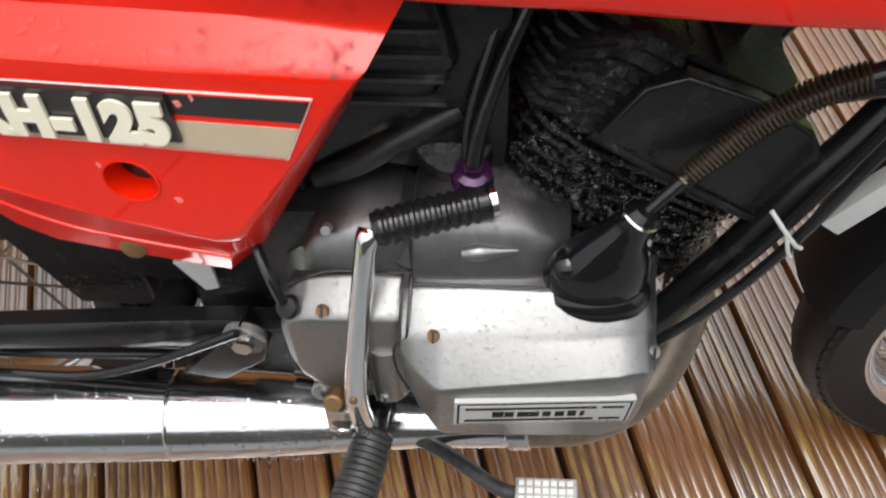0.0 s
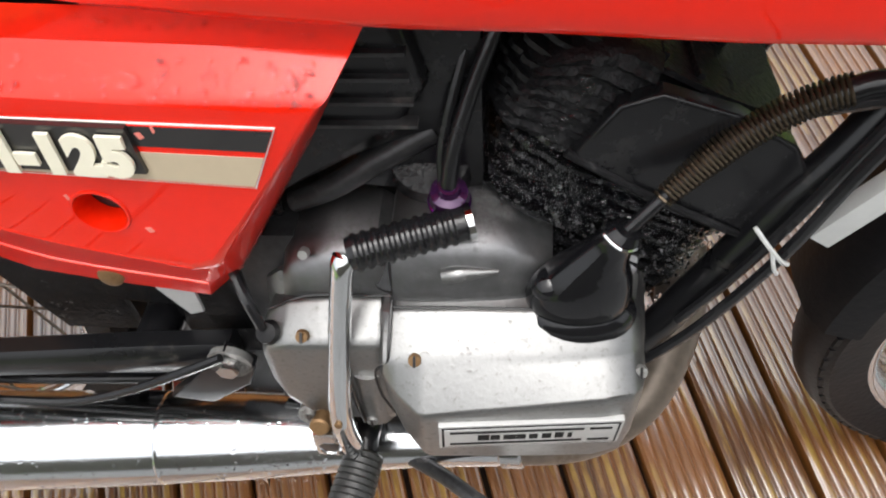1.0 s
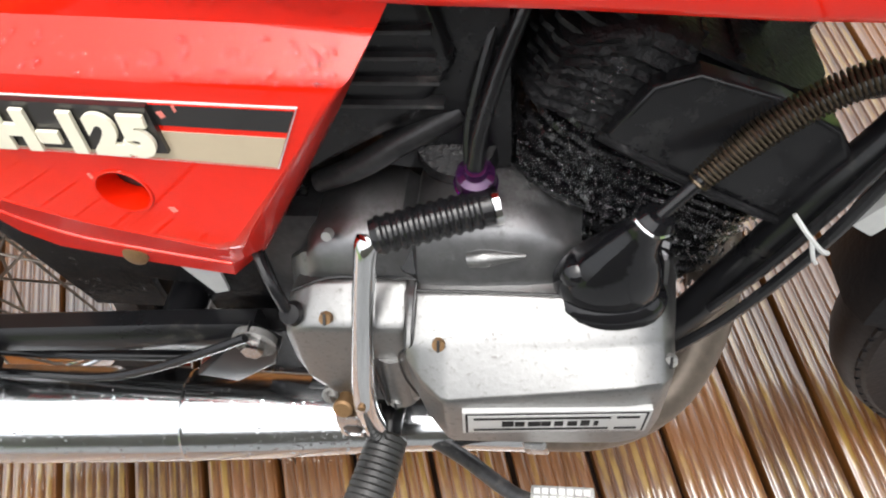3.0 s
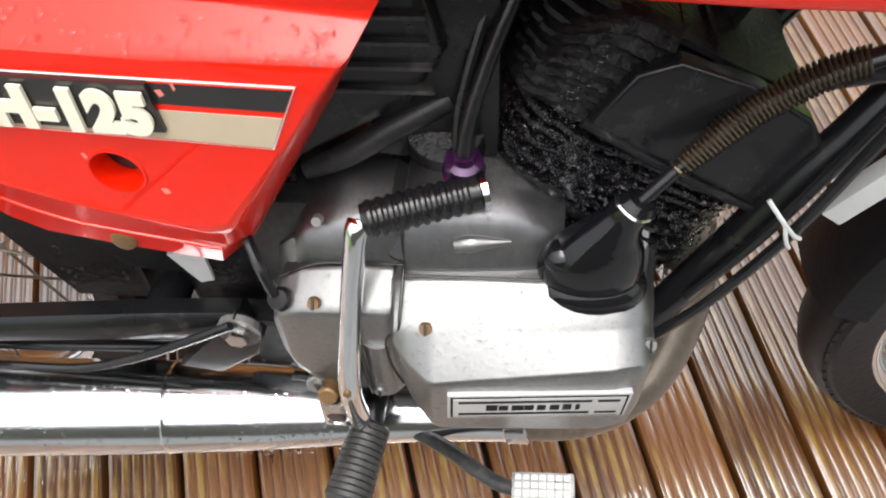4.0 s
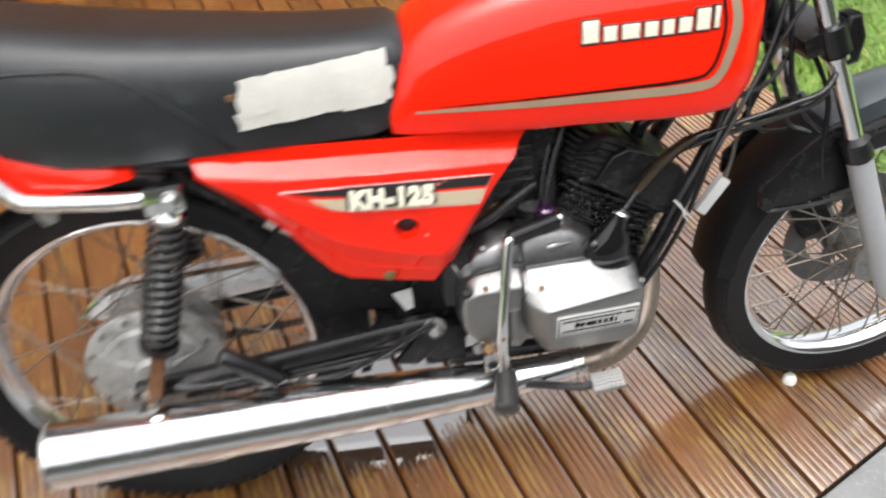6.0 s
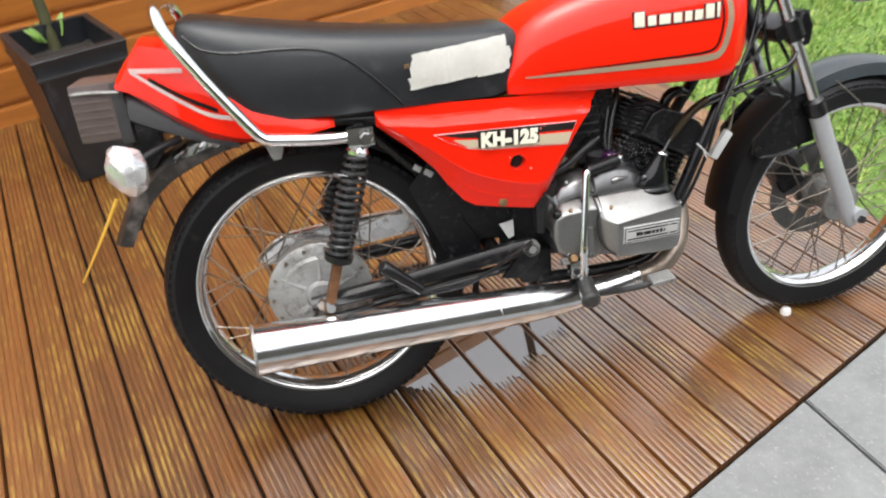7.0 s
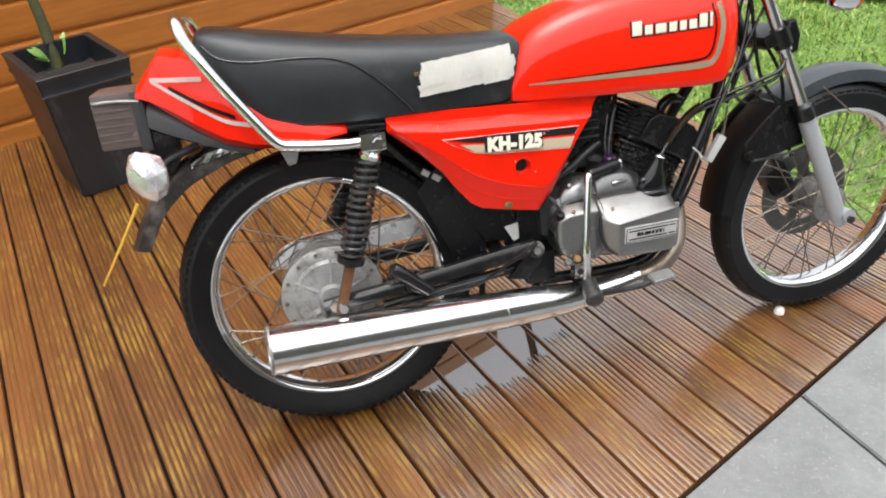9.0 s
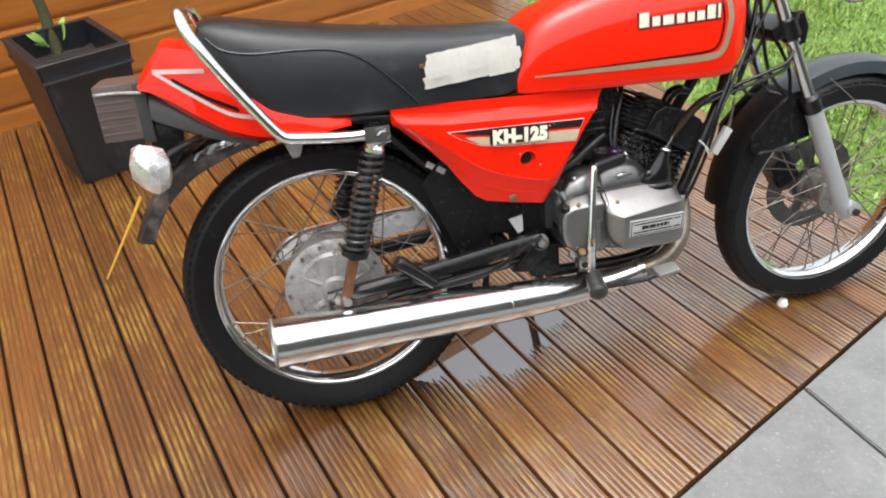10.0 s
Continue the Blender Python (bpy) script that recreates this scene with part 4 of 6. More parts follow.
part("side_plate", bm, BLACK_PLASTIC, head, "flat black head side plate")
bm = bmesh.new()
grid = []
for i in range(27):
    f_ = i / 26
    x, top = -0.106 + 0.078 * f_, 0.138 + 0.044 * math.sin(math.pi / 2 * min(1, f_ * 1.3))
    grid.append([bm.verts.new(CYL @ Vector((x + rnd.uniform(-0.001, 0.001), -0.0690 + 0.0022 * math.sin(k * 2.1 + 3 * f_) + rnd.uniform(-0.0016, 0.0016) + 9.0 * max(0.0, -0.085 - x) ** 1.4 + 0.012 * max(0, k - 21), 0.106 + (top - 0.106) * min(k, 22) / 22))) for k in range(25)])
for a, b in zip(grid, grid[1:]):
    for k in range(24):
        bm.faces.new((a[k], a[k + 1], b[k + 1], b[k]))
bmesh.ops.recalc_face_normals(bm, faces=bm.faces[:])
bmesh.ops.solidify(bm, geom=bm.faces[:], thickness=0.004)
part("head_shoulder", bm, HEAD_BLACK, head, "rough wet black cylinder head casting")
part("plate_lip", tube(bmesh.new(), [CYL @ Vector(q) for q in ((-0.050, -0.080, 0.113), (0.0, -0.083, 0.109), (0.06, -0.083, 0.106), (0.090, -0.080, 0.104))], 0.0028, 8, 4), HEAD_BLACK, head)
part("spark_plug_cap", tube(bmesh.new(), [CYL @ Vector((0.018, -0.0, 0.168)), CYL @ Vector((0.018, -0.0, 0.20)), CYL @ Vector((0.035, 0.0, 0.218)), CYL @ Vector((0.06, 0.005, 0.22))], [0.011, 0.012, 0.011, 0.005], 12), BLACK_RUBBER, bike, "black spark plug cap")

# rubber boot, cable and its spring
bm = loft(bmesh.new(), [[(cx + rx_ * math.cos(a), cy + ry_ * math.sin(a), cz + tilt * math.cos(a)) for a in (2 * math.pi * k / 28 for k in range(28))] for cx, cy, cz, rx_, ry_, tilt in (
    (0.692, -0.109, 0.414, 0.0395, 0.0250, 0), (0.692, -0.109, 0.4300, 0.0398, 0.0252, 0), (0.692, -0.109, 0.4345, 0.0385, 0.0244, 0), (0.692, -0.1085, 0.4385, 0.0340, 0.0215, 0), (0.692, -0.1085, 0.4415, 0.0345, 0.0220, 0),
    (0.692, -0.1085, 0.4500, 0.0345, 0.0220, 0.001), (0.694, -0.1080, 0.4620, 0.0310, 0.0205, 0.002), (0.698, -0.1075, 0.4730, 0.0245, 0.0180, 0.000), (0.703, -0.1075, 0.4830, 0.0175, 0.0150, -0.003), (0.708, -0.1075, 0.4930, 0.0130, 0.0125, -0.004),
    (0.7125, -0.1080, 0.5020, 0.0112, 0.0110, -0.004), (0.7135, -0.1080, 0.5040, 0.0118, 0.0116, -0.004), (0.7165, -0.1075, 0.5085, 0.0085, 0.0085, -0.004))])
boot = part("rubber_boot", bm, WET_RUBBER, bike, "wet black rubber cable boot on engine")
part("boot_bump", lathe(bmesh.new(), [(0, 0.020), (0.004, 0.0195), (0.008, 0.0180), (0.0112, 0.014), (0.0125, 0.007), (0.013, 0.0)], (0.674, -0.1085, 0.450), (-0.15, -0.35, 0.9), 18), WET_RUBBER, boot)
part("wire_clip", tube(bmesh.new(), [on_wheel((0.713, -0.108, 0.503), (0.4, 0.05, 0.9), 0.0124, a, 0) for a in (0, 1.3, 2.6, 3.9, 5.2, 6.2)], 0.0014, 6), CHROME, boot, "bright wire clip")
CABLE = [(0.7165, -0.107, 0.507), (0.742, -0.096, 0.533), (0.775, -0.085, 0.562), (0.815, -0.082, 0.588), (0.88, -0.09, 0.61), (0.95, -0.10, 0.632), (0.995, -0.10, 0.65), (1.03, -0.07, 0.70)]
part("clutch_cable", tube(bmesh.new(), CABLE, 0.0042, 10), BLACK_RUBBER, bike, "black control cable")
part("second_cable", tube(bmesh.new(), [(0.79, -0.082, 0.573), (0.86, -0.09, 0.595), (0.93, -0.10, 0.615), (1.0, -0.09, 0.636), (1.02, -0.05, 0.69)], 0.004, 8), BLACK_RUBBER, bike, "black control cable")
path = [p for p in spline(CABLE, 12)]
cum = [0.0]
for p, q in zip(path, path[1:]):
    cum.append(cum[-1] + (q - p).length)


def along(s):
    i = min(range(len(cum)), key=lambda k: abs(cum[k] - s))
    i = min(max(i, 1), len(path) - 2)
    return path[i] + (path[i + 1] - path[i - 1]).normalized() * (s - cum[i]), (path[i + 1] - path[i - 1]).normalized()


hel = []
turns, s0, s1 = 40, 0.026, 0.140
for k in range(turns * 8 + 1):
    f_ = k / (turns * 8)
    p, t_ = along(s0 + (s1 - s0) * f_)
    u_ = t_.orthogonal().normalized()
    a = 2 * math.pi * turns * f_
    rad = 0.0058 + 0.0026 * min(1, f_ * 3)
    hel.append(p + rad * (math.cos(a) * u_ + math.sin(a) * t_.cross(u_)))
SPRING = mat("rusty_spring_wire", (0.075, 0.058, 0.038), 0.35, metal=0.8, var=0.3, scale=50)
part("cable_spring", tube(bmesh.new(), hel, 0.0011, 5, 1), SPRING, bike, "rusty coil spring over control cable")
part("cable_sleeve", tube(bmesh.new(), [along(s0)[0], along((s0 + s1) / 2)[0], along(s1)[0], along(s1 + 0.02)[0]], [0.0046, 0.0062, 0.0068, 0.0070], 12), BLACK_RUBBER, bike, "black rubber cable sleeve")

# kick starter
arm = part("kick_lever", tube(bmesh.new(), [(0.5255, -0.147, 0.279), (0.5255, -0.150, 0.300), (0.5255, -0.152, 0.345), (0.5325, -0.144, 0.407), (0.5435, -0.128, 0.483), (0.547, -0.122, 0.494)], [0.0080, 0.0092, 0.0092, 0.0080, 0.0074, 0.009], 14), CHROME, bike, "worn chrome kick-start lever")
part("rust_spot", lathe(bmesh.new(), [(0.0, 0.0), (0.003, 0.0), (0.003, 0.002), (0.0, 0.0025)], (0.5255, -0.1605, 0.350), (0, -1, 0), 10), BRASS, arm)
part("clamp", block(bmesh.new(), (0.497, -0.154, 0.283), (0.527, -0.126, 0.318), 0.004), WORN_CHROME, arm, "worn chrome lever clamp")
# flat black plate paints the shade of an opening that isn't cut
part("clamp_slot", slab(bmesh.new(), [(0.503, 0.292), (0.501, 0.300), (0.505, 0.305), (0.513, 0.305), (0.517, 0.300), (0.515, 0.292)], -0.1546, -0.150, 0.0002), BLACK_STRIPE, arm, "black plate standing in for the shaded clamp opening")
part("slot_rim", tube(bmesh.new(), [(0.502, -0.1546, 0.296), (0.505, -0.1546, 0.290), (0.513, -0.1546, 0.290), (0.517, -0.1546, 0.296)], 0.0012, 8), CHROME, arm)
part("clamp_bolt", lathe(bmesh.new(), [(0.0, 0.004), (0.0062, 0.004), (0.0078, 0.0025), (0.0078, -0.010)], (0.5056, -0.15, 0.3266), (0, -0.9, 0.44), 20), BRASS, arm, "brassy round clamp bolt")
part("cover_bolt", lathe(bmesh.new(), [(0.0, 0.005), (0.0060, 0.005), (0.0078, 0.003), (0.0078, -0.010)], (0.4919, -0.134, 0.3162), (0, -0.9, 0.44), 20), DULL_ALU, engine, "dull alloy cover bolt")
K0, K1 = Vector((0.547, -0.120, 0.4935)), Vector((0.622, -0.097, 0.501))
prof = [(0.0, 0.0), (0.0105, 0.001)]
L_ = (K1 - K0).length
for i in range(10):
    s_ = 0.004 + i * (L_ - 0.012) / 10
    prof += [(0.0112, s_), (0.0125, s_ + 0.0015), (0.0125, s_ + 0.0035), (0.0112, s_ + 0.005)]
prof += [(0.0112, L_ - 0.003), (0.0, L_ - 0.002)]
part("rubber_grip", lathe(bmesh.new(), prof, K0, (K1 - K0).normalized(), 20), BLACK_RUBBER, arm, "ribbed black rubber kick pedal")
part("end_cap", rod(bmesh.new(), K1 - (K1 - K0) * 0.03, K1 + (K1 - K0) * 0.02, 0.0135), CHROME, arm, "chrome end washer")

# rider peg and brake pedal
DUSTY_RUBBER = mat("greyed_rubber", (0.030, 0.030, 0.029), 0.36, var=0.5, scale=30, bump=0.3, bump_scale=90)
PEG0, PEG1 = Vector((0.531, -0.142, 0.266)), Vector((0.519, -0.202, 0.254))
peg_bar = part("foot_peg", tube(bmesh.new(), [(0.53, -0.08, 0.24), (0.53, -0.12, 0.268), PEG0], [0.012, 0.012, 0.010], 12), BLACK_PAINT, bike, "black rider foot peg with ribbed rubber")
prof = [(0.0, 0.0)]
L_ = (PEG1 - PEG0).length
for i in range(12):
    s_ = i * L_ / 12
    prof += [(0.0145 + 0.003 * i / 12, s_), (0.0165 + 0.003 * i / 12, s_ + 0.002), (0.0165 + 0.003 * i / 12, s_ + 0.0055), (0.0145 + 0.003 * i / 12, s_ + 0.007)]
prof += [(0.0185, L_), (0.0165, L_ + 0.0035), (0.0115, L_ + 0.0062), (0.006, L_ + 0.0072), (0.0, L_ + 0.0075)]
part("rubber_sleeve", lathe(bmesh.new(), prof, PEG0, (PEG1 - PEG0).normalized(), 22), DUSTY_RUBBER, peg_bar, "ribbed black rubber sleeve")
pedal = part("brake_pedal", tube(bmesh.new(), [(0.50, -0.10, 0.215), (0.55, -0.118, 0.222), (0.590, -0.142, 0.233), (0.635, -0.178, 0.252), (0.665, -0.190, 0.266)], [0.0075, 0.0072, 0.0066, 0.0062, 0.006], 12), DARK_METAL, bike, "dull steel rear brake pedal")
PALE_STEEL = mat("bright_worn_steel", (0.58, 0.58, 0.57), 0.35, metal=0.85, var=0.1, scale=60)
PT = Matrix.Translation((0.672, -0.196, 0.272)) @ Matrix.Rotation(radians(8), 4, "X") @ Matrix.Rotation(radians(-6), 4, "Y")
pad = part("pedal_pad", block(bmesh.new(), (-0.024, -0.016, -0.005), (0.024, 0.018, 0.004), 0.003, PT), DULL_ALU, pedal, "bright knurled steel pedal pad")
for i in range(7):
    for j in range(5):
        part("knurl", block(bmesh.new(), (-0.021 + i * 0.0062, -0.013 + j * 0.006, 0.0035), (-0.0165 + i * 0.0062, -0.009 + j * 0.006, 0.0062), 0, PT), PALE_STEEL, pedal)

# exhaust: seam, header pipe, bracket
part("silencer_seam", lathe(bmesh.new(), [(0.0407, -0.003), (0.0420, 0.0), (0.0407, 0.003)], (0.343, -0.1177, 0.2285), (1, 0.1, -0.067), 40), WET_CHROME, silencer, "welded seam band")
part("silencer_end", lathe(bmesh.new(), [(0.0492, 0.001), (0.0492, -0.004), (0.041, -0.004), (0.039, 0.012), (0.0, 0.012)], (-0.139, -0.166, 0.2610), (1, 0.1, -0.067), 40), DULL_ALU, silencer, "dull inset end plate")
PIPE = mat("tarnished_pipe", (0.24, 0.20, 0.165), 0.38, metal=0.8, var=0.25, scale=16, dirt=(0.12, 0.08, 0.05), dirt_amount=0.3, dirt_scale=24)
header = part("header_pipe", tube(bmesh.new(), [(0.56, -0.104, 0.224), (0.64, -0.112, 0.239), (0.70, -0.115, 0.254), (0.74, -0.107, 0.283), (0.765, -0.085, 0.315), (0.778, -0.05, 0.37), (0.765, -0.01, 0.44)], [0.0215, 0.021, 0.020, 0.020, 0.020, 0.020, 0.020], 24), PIPE, bike, "tarnished chrome header pipe")
part("pipe_clamp", lathe(bmesh.new(), [(0.0225, -0.010), (0.0248, -0.008), (0.0248, 0.008), (0.0225, 0.010)], (0.652, -0.1125, 0.2425), (1, -0.06, 0.22), 28), WORN_CHROME, header, "worn chrome pipe clamp")

# swing arm, shocks, chain
def bar_ring(x, z, h):
    """Section of a flat-sided bar with rounded corners."""
    return [(x, -0.098 + y * 0.013, z + w * h) for y, w in ((-1, -0.6), (-0.6, -1), (0.6, -1), (1, -0.6), (1, 0.6), (0.6, 1), (-0.5, 1), (-1, 0.45))]


swing = part("swing_arm", loft(bmesh.new(), [bar_ring(*q) for q in ((0.432, 0.347, 0.0175), (0.36, 0.341, 0.0165), (0.3, 0.334, 0.016), (0.15, 0.316, 0.015), (0.03, 0.306, 0.014), (-0.022, 0.302, 0.012))]), BLACK_PAINT, bike, "black flat-sided swing arm")
part("swing_arm_left", tube(bmesh.new(), [(0.432, 0.098, 0.345), (0.15, 0.098, 0.315), (-0.05, 0.098, 0.300)], 0.016, 14), BLACK_PAINT, swing)
part("swing_arm_bridge", tube(bmesh.new(), [(0.36, -0.098, 0.34), (0.36, 0.098, 0.34)], 0.017, 14, 1), BLACK_PAINT, swing)
part("pivot_bolt", rod(bmesh.new(), (0.43, -0.108, 0.347), (0.43, -0.120, 0.347), 0.0095, 0.0085, 6), WORN_CHROME, swing, "tarnished pivot bolt")
part("pivot_washer", rod(bmesh.new(), (0.43, -0.106, 0.347), (0.43, -0.112, 0.347), 0.018), DULL_ALU, swing)
bm = slab(bmesh.new(), [(0.365, 0.292), (0.39, 0.318), (0.43, 0.366), (0.45, 0.345), (0.44, 0.318), (0.40, 0.285)][::-1], -0.112, -0.102, 0.002)
part("frame_gusset", bm, BLACK_PAINT, bike, "black frame gusset plate")
part("brake_hose", tube(bmesh.new(), [(0.43, -0.118, 0.366), (0.40, -0.122, 0.352), (0.34, -0.122, 0.318), (0.28, -0.122, 0.296), (0.2, -0.12, 0.29), (0.1, -0.115, 0.27), (-0.03, -0.095, 0.22)], 0.0038, 8), BLACK_RUBBER, bike, "black rear brake cable")
part("torque_rod", tube(bmesh.new(), [(0.36, -0.100, 0.302), (0.2, -0.096, 0.286), (0.04, -0.078, 0.262)], 0.0050, 10), BLACK_PAINT, bike, "black brake torque rod")
part("lower_stay", tube(bmesh.new(), [(0.43, -0.08, 0.305), (0.25, -0.085, 0.290), (0.10, -0.085, 0.276)], 0.010, 12), BLACK_PAINT, bike, "black lower frame stay")
passenger = part("passenger_peg", tube(bmesh.new(), [(0.165, -0.105, 0.318), (0.160, -0.118, 0.320), (0.193, -0.125, 0.306)], [0.012, 0.012, 0.011], 12), BLACK_PAINT, bike, "folded black passenger peg")
PP0, PP1 = Vector((0.193, -0.125, 0.306)), Vector((0.122, -0.135, 0.374))
part("peg_rubber", lathe(bmesh.new(), [(0, 0), (0.0125, 0.001), (0.0135, 0.6 * (PP1 - PP0).length), (0.0150, 0.95 * (PP1 - PP0).length), (0.012, (PP1 - PP0).length), (0, (PP1 - PP0).length)], PP0, (PP1 - PP0).normalized(), 18), BLACK_RUBBER, passenger, "black rubber peg sleeve")


# grey base puts the glints of the black coils into the colour
SPRING_PAINT = mat("dark_grey_spring_paint", (0.03, 0.03, 0.031), 0.28, var=0.4, scale=60)


def shock(side):
    """Coil-over damper between swing arm and frame."""
    y = side * 0.128
    top, bot = Vector((0.117, y, 0.630)), Vector((0.014, y, 0.312))
    d = (top - bot).normalized()
    s = part("shock_absorber", rod(bmesh.new(), bot + d * 0.03, top - d * 0.02, 0.010), DARK_METAL, bike, "black coil-spring rear shock absorber")
    u = d.orthogonal().normalized()
    v = d.cross(u)
    lo_s, hi_s, n = 0.102, 0.303, 14
    pts = []
    for k in range(n * 14 + 1):
        f = k / (n * 14)
        a = 2 * math.pi * n * f
        r = 0.0212 + 0.0030 * math.sin(math.pi * f) - 0.002 * f
        pts.append(bot + d * (lo_s + (hi_s - lo_s) * f) + r * (math.cos(a) * u + math.sin(a) * v))
    part("coil_spring", tube(bmesh.new(), pts, 0.0040, 8, 1), SPRING_PAINT, s, "black coil spring")
    part("damper_body", lathe(bmesh.new(), [(0.0, 0.088), (0.014, 0.088), (0.016, 0.10), (0.016, 0.20), (0.0, 0.20)], bot, d, 20), DARK_METAL, s)
    part("lower_seat", lathe(bmesh.new(), [(0.014, 0.085), (0.027, 0.092), (0.028, 0.104), (0.014, 0.106)], bot, d, 24), BLACK_PAINT, s)
    part("top_cap", lathe(bmesh.new(), [(0.0, 0.301), (0.0215, 0.302), (0.0225, 0.309), (0.020, 0.312), (0.018, 0.318), (0.0, 0.320)], bot, d, 24), CHROME, s, "chrome spring cap")
    part("top_eye", lathe(bmesh.new(), [(0.010, -0.016), (0.021, -0.015), (0.021, 0.015), (0.010, 0.016)], top, (0, 1, 0), 24), CHROME, s, "chrome top eye")
    part("top_nut", rod(bmesh.new(), top + Vector((0, side * 0.012, 0)), top + Vector((0, side * 0.026, 0)), 0.011, 0.010, 6), CHROME, s, "chrome dome nut")
    bmk = block(bmesh.new(), (-0.0095, -0.010, -0.016), (0.0095, 0.010, 0.088), 0.004, Matrix.Translation(bot) @ Matrix.Rotation(radians(18), 4, "Y"))
    part("clevis", bmk, RUST if side < 0 else DARK_METAL, s, "rusty lower clevis")
    part("lower_bolt", rod(bmesh.new(), bot + Vector((0, side * 0.010, 0)), bot + Vector((0, side * 0.024, 0)), 0.0105, 0.009, 12), CHROME, s, "chrome lower bolt")


shock(-1), shock(1)
GUARD_ALU = mat("scuffed_steel_guard", (0.80, 0.81, 0.82), 0.28, metal=0.35, var=0.15, dirt=(0.15, 0.13, 0.11), dirt_amount=0.25, dirt_scale=30)
bm = slab(bmesh.new(), [(-0.121, 0.357), (-0.09, 0.385), (-0.043, 0.404), (0.08, 0.412), (0.30, 0.418), (0.30, 0.372), (0.18, 0.366), (-0.02, 0.345), (-0.10, 0.345)][::-1], 0.036, 0.066, 0.006)
chain_guard = part("chain_guard", bm, GUARD_ALU, bike, "dull silver chain guard")
part("guard_rim", tube(bmesh.new(), [(-0.121, 0.036, 0.358), (-0.09, 0.035, 0.386), (-0.043, 0.035, 0.405), (0.08, 0.035, 0.413), (0.30, 0.035, 0.419)], 0.0045, 8, 4), CHROME, chain_guard, "bright rolled edge")
bm = bmesh.new()
for i in range(46):
    for row in (0, 1):
        x = -0.02 + i * 0.0105
        z = (0.393 if row == 0 else 0.262) + 0.00 * i + (-0.02 if row == 0 else 0.03) * i / 46
        block(bm, (x, 0.044, z), (x + 0.0085, 0.056, z + 0.008))
chain = part("drive_chain", bm, DARK_METAL, bike, "oily drive chain", smooth=False)
chain["kind"] = "stuff"

# rear inner guard, frame rails behind the panel
def arc_guard(c, r, a0, a1, halfw, drop, n=28, thick=0.0025):
    """A mudguard: a curved cross-section swept round a wheel, angles in degrees from forward, upwards."""
    bm = bmesh.new()
    rows_ = []
    for i in range(n + 1):
        a = radians(a0 + (a1 - a0) * i / n)
        ring = []
        for off in (0.0, -thick):
            prof = [(-halfw, -drop), (-halfw * 0.92, -drop * 0.35), (-halfw * 0.55, -drop * 0.06), (0, 0.0), (halfw * 0.55, -drop * 0.06), (halfw * 0.92, -drop * 0.35), (halfw, -drop)]
            for y, h in (prof if off == 0 else prof[::-1]):
                rr = r + h + off
                ring.append((c[0] + rr * math.cos(a), c[1] + y, c[2] + rr * math.sin(a)))
        rows_.append(ring)
    return loft(bm, rows_)


GREY_PLASTIC = mat("weathered_grey_plastic", (0.035, 0.035, 0.037), 0.4, var=0.25, scale=12)
part("rear_inner_guard", arc_guard((0, 0, RZ), 0.338, -12, 92, 0.058, 0.02), BLACK_PAINT, bike, "black rear inner mudguard")
FLAP = mat("muddy_grey_rubber", (0.026, 0.023, 0.022), 0.34, var=0.5, scale=14, dirt=(0.13, 0.11, 0.10), dirt_amount=0.42, dirt_scale=14)
edge_in = spline([(-0.075, 0, 0.632), (-0.140, 0, 0.617), (-0.183, 0, 0.6015), (-0.237, 0, 0.576), (-0.291, 0, 0.528), (-0.332, 0, 0.462)], 4)
edge_out = spline([(-0.075, 0, 0.655), (-0.163, 0, 0.6505), (-0.2145, 0, 0.634), (-0.272, 0, 0.597), (-0.328, 0, 0.538), (-0.366, 0, 0.470)], 4)
flap = part("mud_flap", loft(bmesh.new(), [[tuple(a.lerp(b, k_) + Vector((0, y, 0))) for k_, y in ((0, -0.050), (0.7, -0.048), (1, -0.032), (1, 0.032), (0.7, 0.048), (0, 0.050), (0, 0.046), (0.66, 0.044), (0.92, 0.03), (0.92, -0.03), (0.66, -0.044), (0, -0.046))] for a, b in zip(edge_in, edge_out)]), FLAP, bike, "dark grey muddy rear mud flap")
# torn chrome left on the top of the flap
rnd = random.Random(23)
bm = bmesh.new()
grid = []
for i in range(15):
    f_ = i / 14
    mid = Vector((-0.223, -0.052, 0.622)).lerp(Vector((-0.122, -0.052, 0.639)), f_) + Vector((0, 0, 0.010 * math.sin(math.pi * f_)))
    half = 0.0135 * math.sin(math.pi * min(1, 0.16 + f_ * 0.72)) * rnd.uniform(0.75, 1.1)
    grid.append([bm.verts.new(mid + Vector((rnd.uniform(-0.002, 0.002), -rnd.uniform(0, 0.005) + 0.012 * (k_ > 0.7), half * k_ + rnd.uniform(-0.0015, 0.0015)))) for k_ in (-1, -0.4, 0.2, 1)])
for a, b in zip(grid, grid[1:]):
    for k in range(3):
        bm.faces.new((a[k], b[k], b[k + 1], a[k + 1]))
bmesh.ops.solidify(bm, geom=bm.faces[:], thickness=0.001)
part("chrome_edge", bm, CHROME, flap, "torn crinkled chrome strip", smooth=False)
bm = slab(bmesh.new(), [(-0.287, 0.700), (-0.228, 0.682), (-0.236, 0.634), (-0.256, 0.606), (-0.279, 0.600), (-0.292, 0.650)], -0.045, 0.045, 0.006)
part("tail_bracket", bm, BLACK_PLASTIC, bike, "black plastic bracket under the tail")
